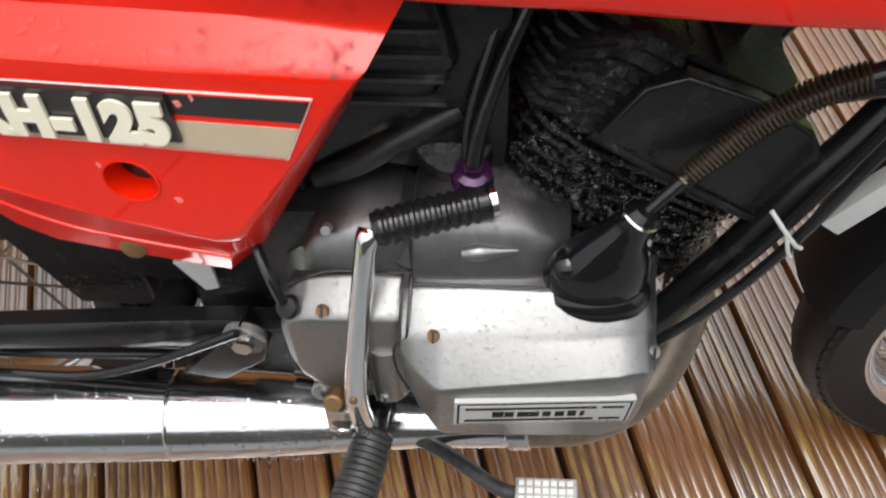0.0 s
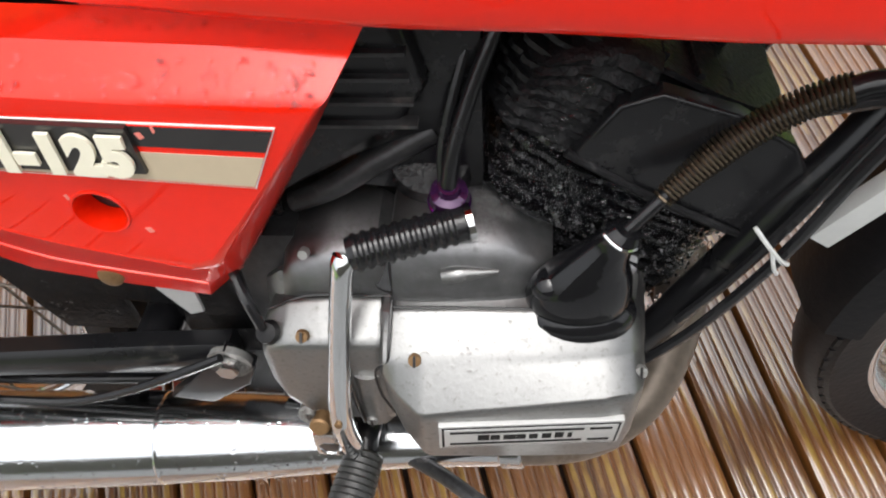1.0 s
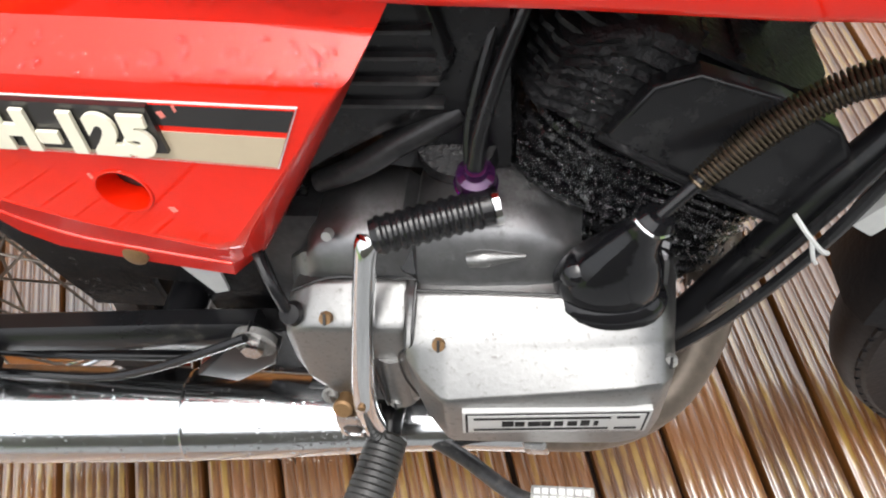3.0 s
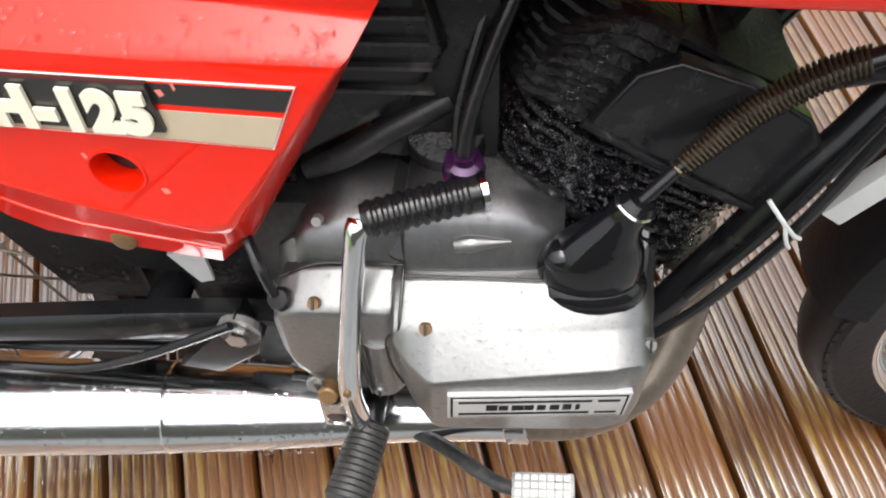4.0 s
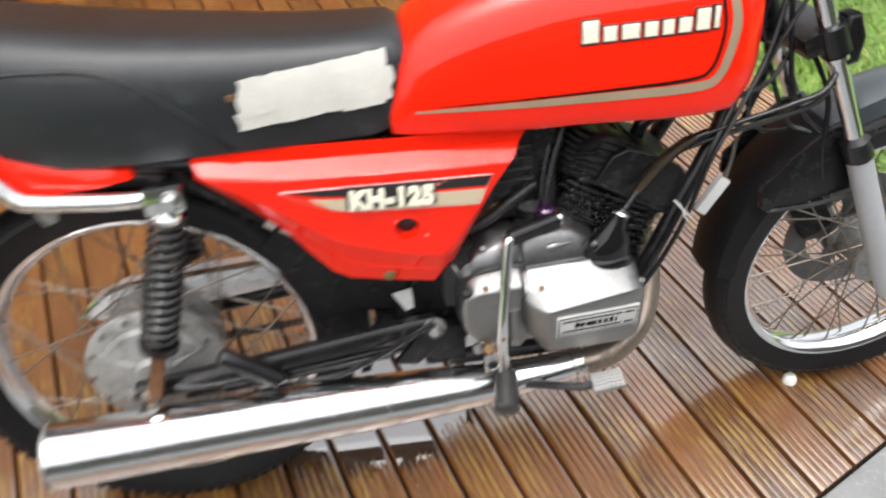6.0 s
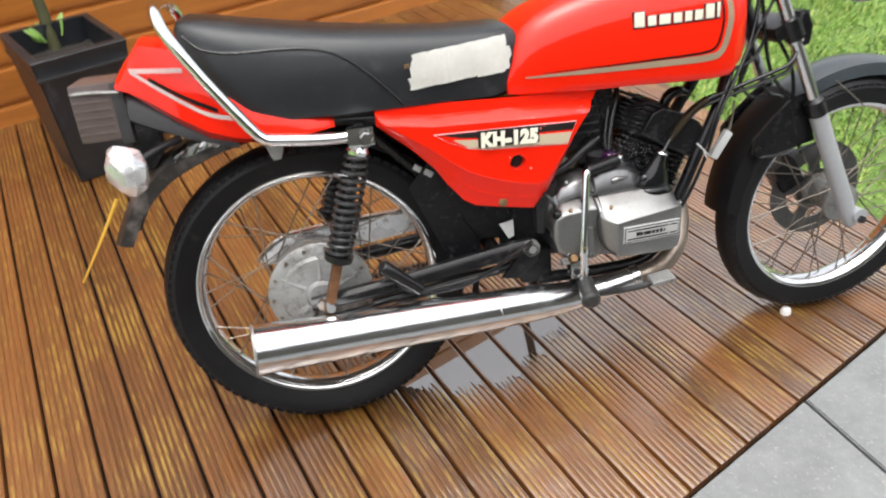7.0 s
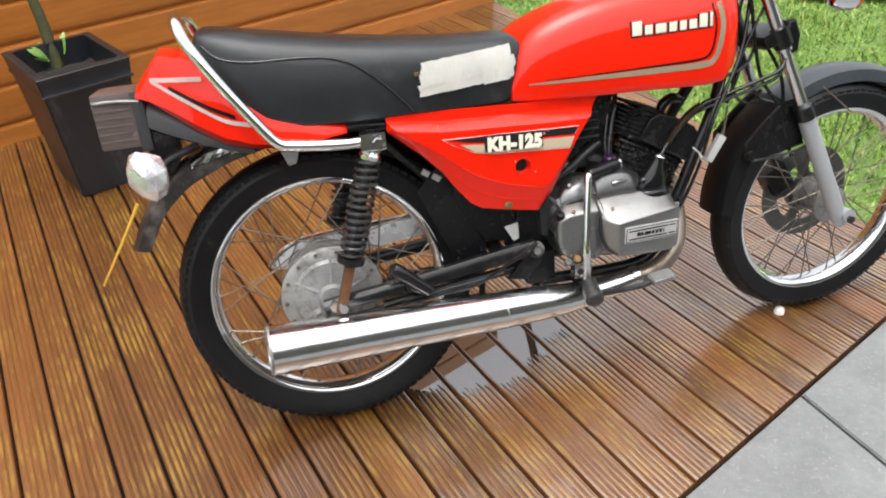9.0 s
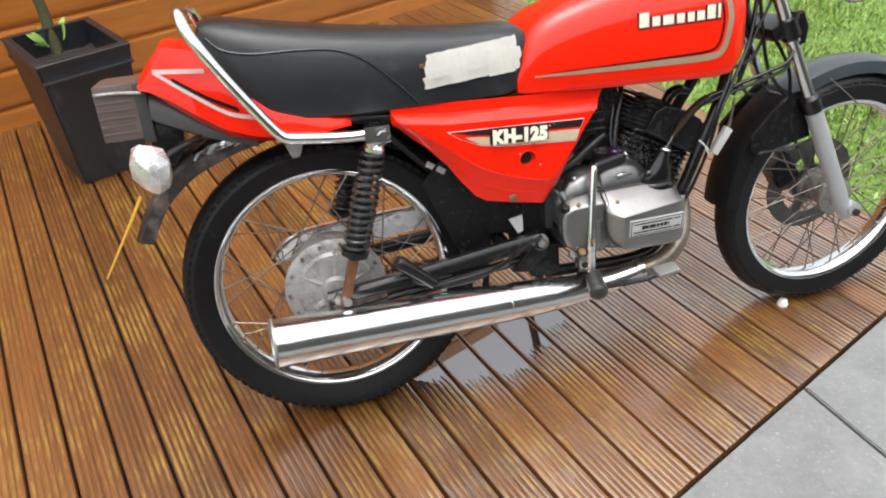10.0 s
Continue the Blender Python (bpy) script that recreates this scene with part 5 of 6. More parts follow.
for s in (-1, 1):
    part("frame_rail", tube(bmesh.new(), [(-0.20, s * 0.07, 0.70), (0.1, s * 0.085, 0.655), (0.42, s * 0.08, 0.635), (0.60, s * 0.05, 0.66)], 0.011, 10), BLACK_PAINT, bike, "black frame rail")
    part("frame_post", tube(bmesh.new(), [(0.40, s * 0.055, 0.635), (0.375, s * 0.045, 0.50), (0.405, s * 0.044, 0.40), (0.435, s * 0.045, 0.33), (0.46, s * 0.05, 0.27)], 0.014, 12), BLACK_PAINT, bike, "black frame post")
    part("frame_stay", tube(bmesh.new(), [(0.12, s * 0.09, 0.645), (0.22, s * 0.048, 0.53), (0.33, s * 0.046, 0.42), (0.42, s * 0.046, 0.35)], 0.010, 10), BLACK_PLASTIC, bike, "black frame stay")
    part("down_tube", tube(bmesh.new(), [(0.905, s * 0.03, 0.71), (0.874, s * 0.058, 0.615), (0.842, s * 0.074, 0.552), (0.812, s * 0.078, 0.495), (0.776, s * 0.078, 0.412), (0.752, s * 0.078, 0.36), (0.72, s * 0.076, 0.29), (0.66, s * 0.072, 0.255), (0.45, s * 0.075, 0.26)], 0.013, 12), BLACK_PAINT, bike, "black frame down tube")
part("battery_tray", slab(bmesh.new(), [(0.27, 0.48), (0.30, 0.62), (0.40, 0.62), (0.405, 0.42), (0.39, 0.36), (0.33, 0.37)][::-1], -0.07, 0.07, 0.006), BLACK_ENGINE, bike, "black tray behind side panel")
for x, z, w_ in ((0.222, 0.537, 0.008), (0.243, 0.524, 0.009)):
    part("guard_clip", block(bmesh.new(), (-w_, -0.004, -0.006), (w_, 0.004, 0.006), 0.002, Matrix.Translation((x, -0.066, z)) @ Matrix.Rotation(radians(35), 4, "Y")), SILVER, bike, "small silver clip")
# last of these four is added to hide bright water seen through the frame
for out in ([(0.20, 0.50), (0.26, 0.56), (0.30, 0.56), (0.335, 0.42), (0.335, 0.325), (0.27, 0.325)], [(0.335, 0.405), (0.335, 0.50), (0.49, 0.50), (0.49, 0.405)], [(0.378, 0.325), (0.372, 0.406), (0.49, 0.406), (0.48, 0.325)], [(0.40, 0.29), (0.40, 0.35), (0.485, 0.35), (0.485, 0.29)]):
    part("splash_plate", slab(bmesh.new(), out[::-1] if out[0][1] > out[1][1] else out, -0.066, -0.060, 0.001), BLACK_ENGINE, bike, "black plate closing the space inside the frame")
# added black sheet that darkens the gap above the rear wheel
part("splash_plate", slab(bmesh.new(), [(0.13, 0.545), (0.15, 0.64), (0.30, 0.635), (0.30, 0.55), (0.20, 0.49)][::-1], -0.006, 0.0, 0.001), BLACK_ENGINE, bike, "black plate closing the space inside the frame")
part("main_tube", tube(bmesh.new(), [(0.93, 0, 0.73), (0.80, 0, 0.69), (0.5, 0, 0.66)], 0.02, 12), BLACK_PAINT, bike, "black frame backbone")

# pale plate painted for the deck's glare seen through an opening in the frame
GAP_GLARE = mat("pale_gap_glare", (0.55, 0.55, 0.54), 0.4, var=0.1)
part("pale_tab", slab(bmesh.new(), [(0.375, 0.396), (0.405, 0.401), (0.405, 0.366), (0.393, 0.362)], -0.0755, -0.0725, 0.0005), GAP_GLARE, bike, "pale plate standing in for wet glare through the frame")

# fork, yokes, front mudguard
for s in (-1, 1):
    slider = part("fork_slider", tube(bmesh.new(), [(1.184, s * 0.085, 0.262), (1.178, s * 0.085, 0.275), (1.166, s * 0.085, 0.305), (1.078, s * 0.085, 0.518), (1.073, s * 0.085, 0.530)], [0.012, 0.016, 0.0185, 0.0185, 0.0180], 24, 2), FORK_GREY, bike, "grey painted fork slider")
    part("axle_clamp", rod(bmesh.new(), (1.188, s * 0.062, 0.287), (1.188, s * 0.108, 0.287), 0.016), FORK_GREY, slider)
    part("axle_bolt", rod(bmesh.new(), (1.189, s * 0.100, 0.280), (1.189, s * 0.115, 0.280), 0.009, 0.009, 6), DARK_METAL, slider)
    part("dust_seal", lathe(bmesh.new(), [(0.016, -0.012), (0.0205, -0.010), (0.0215, 0.012), (0.0195, 0.018), (0.0205, 0.022), (0.0135, 0.030)], (1.070, s * 0.085, 0.537), (-0.4, 0, 0.92), 24), BLACK_RUBBER, slider, "black rubber dust seal")
    stan = part("fork_tube", rod(bmesh.new(), (1.071, s * 0.085, 0.535), (0.93, s * 0.085, 0.872), 0.0130), CHROME, bike, "chrome fork stanchion")
    part("clamp_ring", lathe(bmesh.new(), [(0.0148, -0.004), (0.0172, -0.003), (0.0172, 0.003), (0.0148, 0.004)], (1.008, s * 0.085, 0.686), (-0.387, 0, 0.922), 24), CHROME, stan, "chrome band")
    part("lower_clamp", lathe(bmesh.new(), [(0.017, -0.022), (0.021, -0.020), (0.021, 0.020), (0.017, 0.022)], (0.998, s * 0.085, 0.712), (-0.387, 0, 0.922), 24), BLACK_PAINT, stan)
lower_yoke = part("lower_yoke", block(bmesh.new(), (-0.03, -0.095, -0.016), (0.028, 0.095, 0.016), 0.01, Matrix.Translation((0.985, 0, 0.712)) @ Matrix.Rotation(radians(-22.8), 4, "Y")), BLACK_PAINT, bike, "black lower fork yoke")
part("head_tube", rod(bmesh.new(), (0.955, 0, 0.70), (0.895, 0, 0.85), 0.024), BLACK_PAINT, bike, "black steering head")
part("upper_yoke", block(bmesh.new(), (-0.03, -0.10, -0.014), (0.03, 0.10, 0.014), 0.008, Matrix.Translation((0.925, 0, 0.868)) @ Matrix.Rotation(radians(-22.8), 4, "Y")), DULL_ALU, bike, "alloy upper yoke")
bm = slab(bmesh.new(), [(1.008, 0.742), (1.004, 0.690), (1.018, 0.674), (1.034, 0.678), (1.038, 0.712), (1.026, 0.744)][::-1], -0.098, -0.066, 0.006)
part("lamp_bracket", bm, BLACK_PAINT, bike, "black plastic lamp bracket")
part("headlamp", lathe(bmesh.new(), [(0.0, -0.07), (0.05, -0.06), (0.078, -0.02), (0.082, 0.02), (0.086, 0.03), (0.080, 0.035), (0.0, 0.045)], (1.06, 0, 0.868), (1, 0, -0.05), 40), BLACK_PAINT, bike, "black round headlamp")
ORANGE = mat("orange_lens", (0.75, 0.12, 0.01), 0.2, coat=0.6, var=0.05)
for s in (-1, 1):
    ind = part("front_indicator", tube(bmesh.new(), [(1.02, s * 0.09, 0.79), (1.045, s * 0.13, 0.792), (1.06, s * 0.155, 0.792)], 0.006, 10), CHROME, bike, "chrome front indicator with orange lens")
    part("lamp_body", lathe(bmesh.new(), [(0.0, -0.035), (0.018, -0.032), (0.030, -0.01), (0.032, 0.012), (0.029, 0.014)], (1.07, s * 0.175, 0.79), (1, 0, 0), 24), CHROME, ind)
    part("lens", lathe(bmesh.new(), [(0.030, 0.012), (0.030, 0.022), (0.02, 0.032), (0.0, 0.035)], (1.07, s * 0.175, 0.79), (1, 0, 0), 24), ORANGE, ind, "orange lens")
# front mudguard round the wheel
# paler blue-grey patches put some of the sky's sheen into the colour
GUARD = mat("dark_grey_mudguard", (0.040, 0.049, 0.056), 0.35, spec=0.4, coat=0.3, coat_rough=0.10, var=0.25, dirt=(0.08, 0.085, 0.09), dirt_amount=0.16, dirt_scale=14)
fguard = part("front_mudguard", arc_guard((FX + 0.016, 0.003, FZ + 0.004), 0.320, 40, 172, 0.052, 0.036, 36), GUARD, bike, "dark glossy front mudguard")
# flap runs on up the rear half, its black standing in for shade there
part("guard_flap", arc_guard((FX + 0.016, 0.003, FZ + 0.004), 0.3215, 122, 177, 0.0535, 0.037, 18, 0.004), RUBBER, fguard, "black rubber mudguard flap drawn long over the shaded rear half")
for s in (-1, 1):
    bm = slab(bmesh.new(), [(1.075, 0.50), (1.085, 0.466), (1.03, 0.455), (0.965, 0.442), (0.940, 0.452), (0.941, 0.486), (0.98, 0.526), (1.028, 0.567), (1.06, 0.575)][::-1], s * 0.064 - 0.003, s * 0.064 + 0.003, 0.0015)
    part("guard_bracket", bm, BLACK_PLASTIC, fguard, "black mudguard bracket")
    part("bracket_stay", tube(bmesh.new(), [(0.955, s * 0.068, 0.446), (1.02, s * 0.07, 0.447), (1.085, s * 0.075, 0.462)], [0.003, 0.0035, 0.003], 8), DARK_METAL, fguard, "dark stay rod")
    part("bracket_bolt", rod(bmesh.new(), (0.952, s * 0.064, 0.459), (0.952, s * 0.074, 0.459), 0.011, 0.010, 12), BLACK_PAINT, fguard)
part("brake_line", tube(bmesh.new(), [(1.06, -0.06, 0.44), (1.03, -0.066, 0.52), (1.02, -0.066, 0.62), (0.985, -0.05, 0.70)], 0.004, 8), BLACK_RUBBER, bike, "black brake hose")
part("guard_wire", tube(bmesh.new(), [(1.132, -0.056, 0.585), (1.170, -0.058, 0.552), (1.209, -0.056, 0.518)], 0.0016, 6), STEEL, fguard, "thin steel stay wire")
rnd = random.Random(11)
LOOMS = [[(0.93, -0.05, 0.80), (0.905, -0.055, 0.70), (0.875, -0.075, 0.63), (0.840, -0.095, 0.576), (0.810, -0.098, 0.50), (0.786, -0.098, 0.445), (0.765, -0.095, 0.40)], [(0.95, -0.05, 0.80), (0.92, -0.07, 0.70), (0.872, -0.095, 0.625), (0.836, -0.105, 0.562), (0.811, -0.106, 0.485), (0.778, -0.106, 0.412), (0.748, -0.104, 0.362)],
         [(0.96, -0.03, 0.79), (0.93, -0.05, 0.66), (0.90, -0.05, 0.58)], [(0.90, -0.06, 0.76), (0.96, -0.06, 0.60), (1.0, -0.07, 0.57)], [(0.86, -0.09, 0.645), (0.92, -0.08, 0.66), (0.96, -0.06, 0.70)],
         [(0.94, -0.06, 0.81), (0.955, -0.075, 0.66), (0.985, -0.07, 0.60), (1.04, -0.06, 0.55)], [(0.97, -0.07, 0.78), (0.925, -0.075, 0.70), (0.90, -0.07, 0.63), (0.93, -0.06, 0.58), (0.99, -0.06, 0.575)]]
for p_ in LOOMS:
    part("cable", tube(bmesh.new(), p_, rnd.uniform(0.003, 0.0045), 8), BLACK_RUBBER, bike, "black control cable")
WHITE_PLASTIC = mat("white_grey_plastic", (0.5, 0.51, 0.5), 0.4, var=0.1)
sw = part("inline_switch", block(bmesh.new(), (-0.009, -0.007, -0.032), (0.009, 0.007, 0.030), 0.003, Matrix.Translation((0.862, -0.072, 0.492)) @ Matrix.Rotation(radians(34), 4, "Y")), WHITE_PLASTIC, bike, "pale grey inline brake switch")
part("switch_cable", tube(bmesh.new(), [(0.878, -0.072, 0.517), (0.884, -0.072, 0.54), (0.89, -0.07, 0.58)], [0.0045, 0.0025, 0.0025], 8), STEEL, sw)
tie = part("cable_tie", tube(bmesh.new(), [(0.788, -0.108, 0.512), (0.797, -0.114, 0.502), (0.807, -0.115, 0.490), (0.813, -0.112, 0.484)], 0.0015, 6), WHITE_PLASTIC, bike, "white plastic cable tie")
part("tie_tail", tube(bmesh.new(), [(0.800, -0.115, 0.497), (0.803, -0.118, 0.487), (0.806, -0.118, 0.482)], 0.0013, 6), WHITE_PLASTIC, tie)

# tail cowl, lamp, indicators, grab rail
def tail_ring(x, w, z0, z1, f=0.55):
    half = [(0.0, z0 + 0.01), (w * 0.8, z0), (w, z0 + (z1 - z0) * 0.12), (w * 0.97, z0 + (z1 - z0) * f), (w * 0.85, z1 - 0.006), (w * 0.7, z1), (0.0, z1 + 0.003)]
    return [(x, -y, z) for y, z in half] + [(x, y, z) for y, z in half[-2:0:-1]]


bm = loft(bmesh.new(), [tail_ring(*r) for r in ((0.075, 0.112, 0.648, 0.672), (0.03, 0.118, 0.641, 0.69), (-0.05, 0.119, 0.637, 0.72), (-0.10, 0.117, 0.643, 0.76), (-0.145, 0.112, 0.657, 0.80), (-0.19, 0.102, 0.686, 0.825),
                                           (-0.235, 0.088, 0.722, 0.833), (-0.265, 0.076, 0.745, 0.80), (-0.288, 0.066, 0.757, 0.772), (-0.292, 0.05, 0.760, 0.768))])
tail = part("tail_cowl", bm, RED, bike, "glossy red tail cowl with white stripes")
part("under_tail", loft(bmesh.new(), [tail_ring(*r) for r in ((-0.10, 0.08, 0.625, 0.66), (-0.19, 0.075, 0.655, 0.70), (-0.27, 0.06, 0.69, 0.75), (-0.285, 0.055, 0.70, 0.75))]), GREY_PLASTIC, bike, "dark under-tail tray")
LENS = mat("faded_brown_lens", (0.10, 0.075, 0.07), 0.35, var=0.25, scale=20, stretch=(1, 1, 6), coat=0.3)
lamp = part("tail_lamp", block(bmesh.new(), (-0.37, -0.055, 0.668), (-0.292, 0.055, 0.772), 0.012), LENS, bike, "faded brown ribbed tail lamp")
part("lamp_base", block(bmesh.new(), (-0.300, -0.058, 0.660), (-0.278, 0.058, 0.770), 0.006), GREY_PLASTIC, lamp, "dark lamp base")
part("lamp_rim", tube(bmesh.new(), [(-0.366, -0.057, 0.757), (-0.33, -0.058, 0.757), (-0.285, -0.058, 0.752)], 0.003, 8), DULL_ALU, lamp, "dull trim line")
for i in range(5):
    part("lens_rib", block(bmesh.new(), (-0.366, -0.0562, 0.682 + i * 0.014), (-0.305, -0.052, 0.686 + i * 0.014), 0.001), LENS, lamp)
FOIL = mat("crumpled_silver_foil", (0.74, 0.74, 0.75), 0.26, metal=0.75, var=0.2, bump=0.4, bump_scale=60)
for s in (-1, 1):
    stem = part("rear_indicator", tube(bmesh.new(), [(-0.20, s * 0.07, 0.66), (-0.25, s * 0.11, 0.648), (-0.275, s * 0.14, 0.635)], 0.007, 10), BLACK_RUBBER, bike, "rear indicator wrapped in silver foil")
    bm = bmesh.new()
    bmesh.ops.create_icosphere(bm, subdivisions=2, radius=0.044)
    rr = random.Random(3)
    for v in bm.verts:
        v.co *= 0.9 + 0.2 * rr.random()
        v.co.x *= 0.78
        v.co.y *= 0.72
        v.co.z *= 1.08
    bmesh.ops.transform(bm, matrix=Matrix.Translation((-0.285, s * 0.14, 0.632)) @ Matrix.Rotation(radians(-15), 4, "Y"), verts=bm.verts[:])
    part("foil_wrap", bm, FOIL, stem, "crumpled silver foil", smooth=False)
YELLOW = mat("yellow_tie", (0.62, 0.36, 0.04), 0.5, var=0.1)
part("hanging_tie", tube(bmesh.new(), [(-0.315, -0.14, 0.585), (-0.35, -0.14, 0.53), (-0.408, -0.14, 0.443)], [0.0035, 0.0028, 0.002], 6), YELLOW, bike, "yellow strip hanging from indicator")
RAIL = [(0.115, -0.140, 0.636), (0.06, -0.142, 0.637), (-0.03, -0.142, 0.648), (-0.052, -0.142, 0.655), (-0.072, -0.141, 0.678), (-0.13, -0.134, 0.765), (-0.172, -0.126, 0.835), (-0.186, -0.112, 0.868), (-0.192, -0.08, 0.884), (-0.194, 0, 0.888)]
rail = part("grab_rail", tube(bmesh.new(), RAIL + [(x, -y, z) for x, y, z in RAIL[-2::-1]], 0.0105, 16, 5), CHROME, bike, "polished chrome passenger grab rail")
for s in (-1, 1):
    part("rail_bracket", slab(bmesh.new(), [(-0.055, 0.645), (-0.015, 0.642), (-0.028, 0.610), (-0.042, 0.608)][::-1], s * 0.122 - 0.003, s * 0.122 + 0.003, 0.001), DULL_ALU, rail, "small steel bracket")
    part("rail_clamp", block(bmesh.new(), (0.092, s * 0.142 - 0.014, 0.618), (0.140, s * 0.142 + 0.010, 0.652), 0.004), CHROME, rail, "chrome clamp plate")
    part("clamp_bolt", rod(bmesh.new(), (0.124, s * 0.150, 0.634), (0.124, s * 0.166, 0.634), 0.011, 0.009, 6), CHROME, rail, "chrome clamp bolt")
    part("clamp_washer", rod(bmesh.new(), (0.124, s * 0.150, 0.634), (0.124, s * 0.158, 0.634), 0.0145), WORN_CHROME, rail)

# decals and badges
CHIP = mat("chipped_pink_paint", (0.75, 0.22, 0.18), 0.5)
def stripe(name, pts, y, m, parent, t=0.0012):
    return part(name, slab(bmesh.new(), pts, y, y + t), m, parent, smooth=False)


PY = -0.1270
stripe("white_outline", [(0.2505, 0.6128), (0.528, 0.6005), (0.508, 0.5575), (0.35, 0.570), (0.315, 0.577), (0.275, 0.596)][::-1], PY, WHITE_LINE, panel)
stripe("red_field", [(0.2535, 0.6118), (0.5270, 0.5996), (0.5074, 0.5584), (0.35, 0.5710), (0.315, 0.5779), (0.2757, 0.5962)][::-1], PY - 0.0005, RED, panel)
stripe("black_stripe", [(0.260, 0.6108), (0.5262, 0.5989), (0.5197, 0.5850), (0.34, 0.595), (0.30, 0.600)][::-1], PY - 0.001, BLACK_STRIPE, panel)
stripe("beige_stripe", [(0.285, 0.598), (0.34, 0.591), (0.5178, 0.5808), (0.5078, 0.5596), (0.35, 0.5722), (0.315, 0.579)][::-1], PY - 0.001, GOLD_STRIPE, panel)
badge = stripe("badge_base", [(0.333, 0.609), (0.4505, 0.6033), (0.4515, 0.5713), (0.333, 0.577)][::-1], PY - 0.004, BLACK_STRIPE, panel, 0.004)


def lettering(body, size, depth, m):
    """Raised letters of the built-in font as one mesh, standing in the x-z plane."""
    cu = bpy.data.curves.new("letters", "FONT")
    cu.body, cu.size, cu.extrude, cu.align_x, cu.offset, cu.space_character = body, size, depth, "CENTER", 0.0024, 1.10
    tmp = new("letters", cu)
    me = bpy.data.meshes.new_from_object(tmp.evaluated_get(bpy.context.evaluated_depsgraph_get()))
    bpy.data.objects.remove(tmp)
    bm = bmesh.new()
    bm.from_mesh(me)
    bmesh.ops.transform(bm, matrix=m @ Matrix.Rotation(radians(90), 4, "X"), verts=bm.verts[:])
    return bm


part("badge_letters", lettering("KH-125", 0.0348, 0.0012, Matrix.Translation((0.3925, PY - 0.006, 0.5762)) @ Matrix.Rotation(radians(3.0), 4, "Y") @ Matrix.Diagonal((0.92, 1, 1, 1))), CREAM, panel, "raised cream badge letters")
for x0, z0, w0 in ((0.4555, 0.5960, 0.0022), (0.4640, 0.6000, 0.0010), (0.3935, 0.5475, 0.0015), (0.4335, 0.5205, 0.0026)):
    stripe("paint_chip", [(x0 - w0, z0 + 0.002), (x0 + w0 * 0.4, z0 + 0.0024), (x0 + w0, z0 - 0.001), (x0 - w0 * 0.3, z0 - 0.0022)][::-1], PY - 0.0016 if z0 > 0.58 else PY + 0.0004, CHIP, panel)
# hole and screw in the panel
part("panel_hole_rim", lathe(bmesh.new(), [(0.0180, -0.0004), (0.0172, 0.0012), (0.0158, 0.0010), (0.0150, -0.002), (0.0132, -0.016), (0.0150, -0.016), (0.0164, -0.002)], (0.4085, -0.126, 0.5355), (0, -1, 0), 28, True), RED, panel, "deep red cup round the hole")
# black disc closes the cup, its colour standing in for the shaded depth
part("panel_hole", lathe(bmesh.new(), [(0.0, -0.017), (0.0134, -0.017), (0.0134, -0.0165), (0.0, -0.0165)], (0.4085, -0.126, 0.5355), (0, -1, 0), 24), BLACK_STRIPE, panel, "black disc standing in for the shade inside the hole")
part("panel_screw", lathe(bmesh.new(), [(0.009, 0.0), (0.009, 0.004), (0.006, 0.006), (0.0, 0.006)], (0.377, -0.1085, 0.4555), (0, -1, 0.1), 16), BRASS, panel, "brassy corroded panel screw")
# tank stripes follow the side in short flat pieces
def tank_y(x, z):
    """Half-width of the tank at a place on its side."""
    xs = (0.406, 0.424, 0.443, 0.47, 0.505, 0.55, 0.60, 0.65, 0.75, 0.81, 0.852, 0.876)
    w = float(np.interp(x, xs, (0.82, 0.87, 0.90, 0.92, 0.95, 0.98, 1.0, 1.01, 1.03, 1.01, 0.97, 0.91)))
    z0 = float(np.interp(x, xs, (0.660, 0.657, 0.656, 0.655, 0.653, 0.651, 0.649, 0.648, 0.643, 0.640, 0.642, 0.667)))
    h = float(np.interp(x, xs, (0.24, 0.49, 0.605, 0.69, 0.765, 0.84, 0.895, 0.925, 0.96, 0.955, 0.93, 0.80)))
    return w * float(np.interp((z - z0) / h, [q for _, q in TANK_SIDE[1:]], [p for p, _ in TANK_SIDE[1:]]))


def tank_band(name, path, widths, m, lift):
    bm = bmesh.new()
    P = spline([(x, 0, z) for x, z in path], 8)
    up, lo = [], []
    for i, p in enumerate(P):
        t_ = (P[min(i + 1, len(P) - 1)] - P[max(i - 1, 0)]).normalized()
        n_ = Vector((-t_.z, 0, t_.x))
        w_ = float(np.interp(i / (len(P) - 1), np.linspace(0, 1, len(widths)), widths)) / 2
        for lst, q in ((up, p + n_ * w_), (lo, p - n_ * w_)):
            lst.append(bm.verts.new((q.x, -tank_y(q.x, q.z) - lift, q.z)))
    for i in range(len(P) - 1):
        bm.faces.new((lo[i], lo[i + 1], up[i + 1], up[i]))
    bmesh.ops.solidify(bm, geom=bm.faces[:], thickness=0.0006)
    return part(name, bm, m, tank)


tank_band("beige_stripe", [(0.437, 0.690), (0.55, 0.688), (0.70, 0.685), (0.80, 0.684), (0.826, 0.693), (0.838, 0.72), (0.846, 0.76), (0.84, 0.80)], [0.003, 0.008, 0.012, 0.013, 0.013, 0.013, 0.013, 0.012], GOLD_STRIPE, 0.0012)
tank_band("black_stripe", [(0.47, 0.6945), (0.60, 0.694), (0.72, 0.694), (0.79, 0.695), (0.812, 0.702), (0.823, 0.722), (0.83, 0.76), (0.825, 0.80)], [0.001, 0.0025, 0.004, 0.0045, 0.0045, 0.0045, 0.0045, 0.004], BLACK_STRIPE, 0.0012)
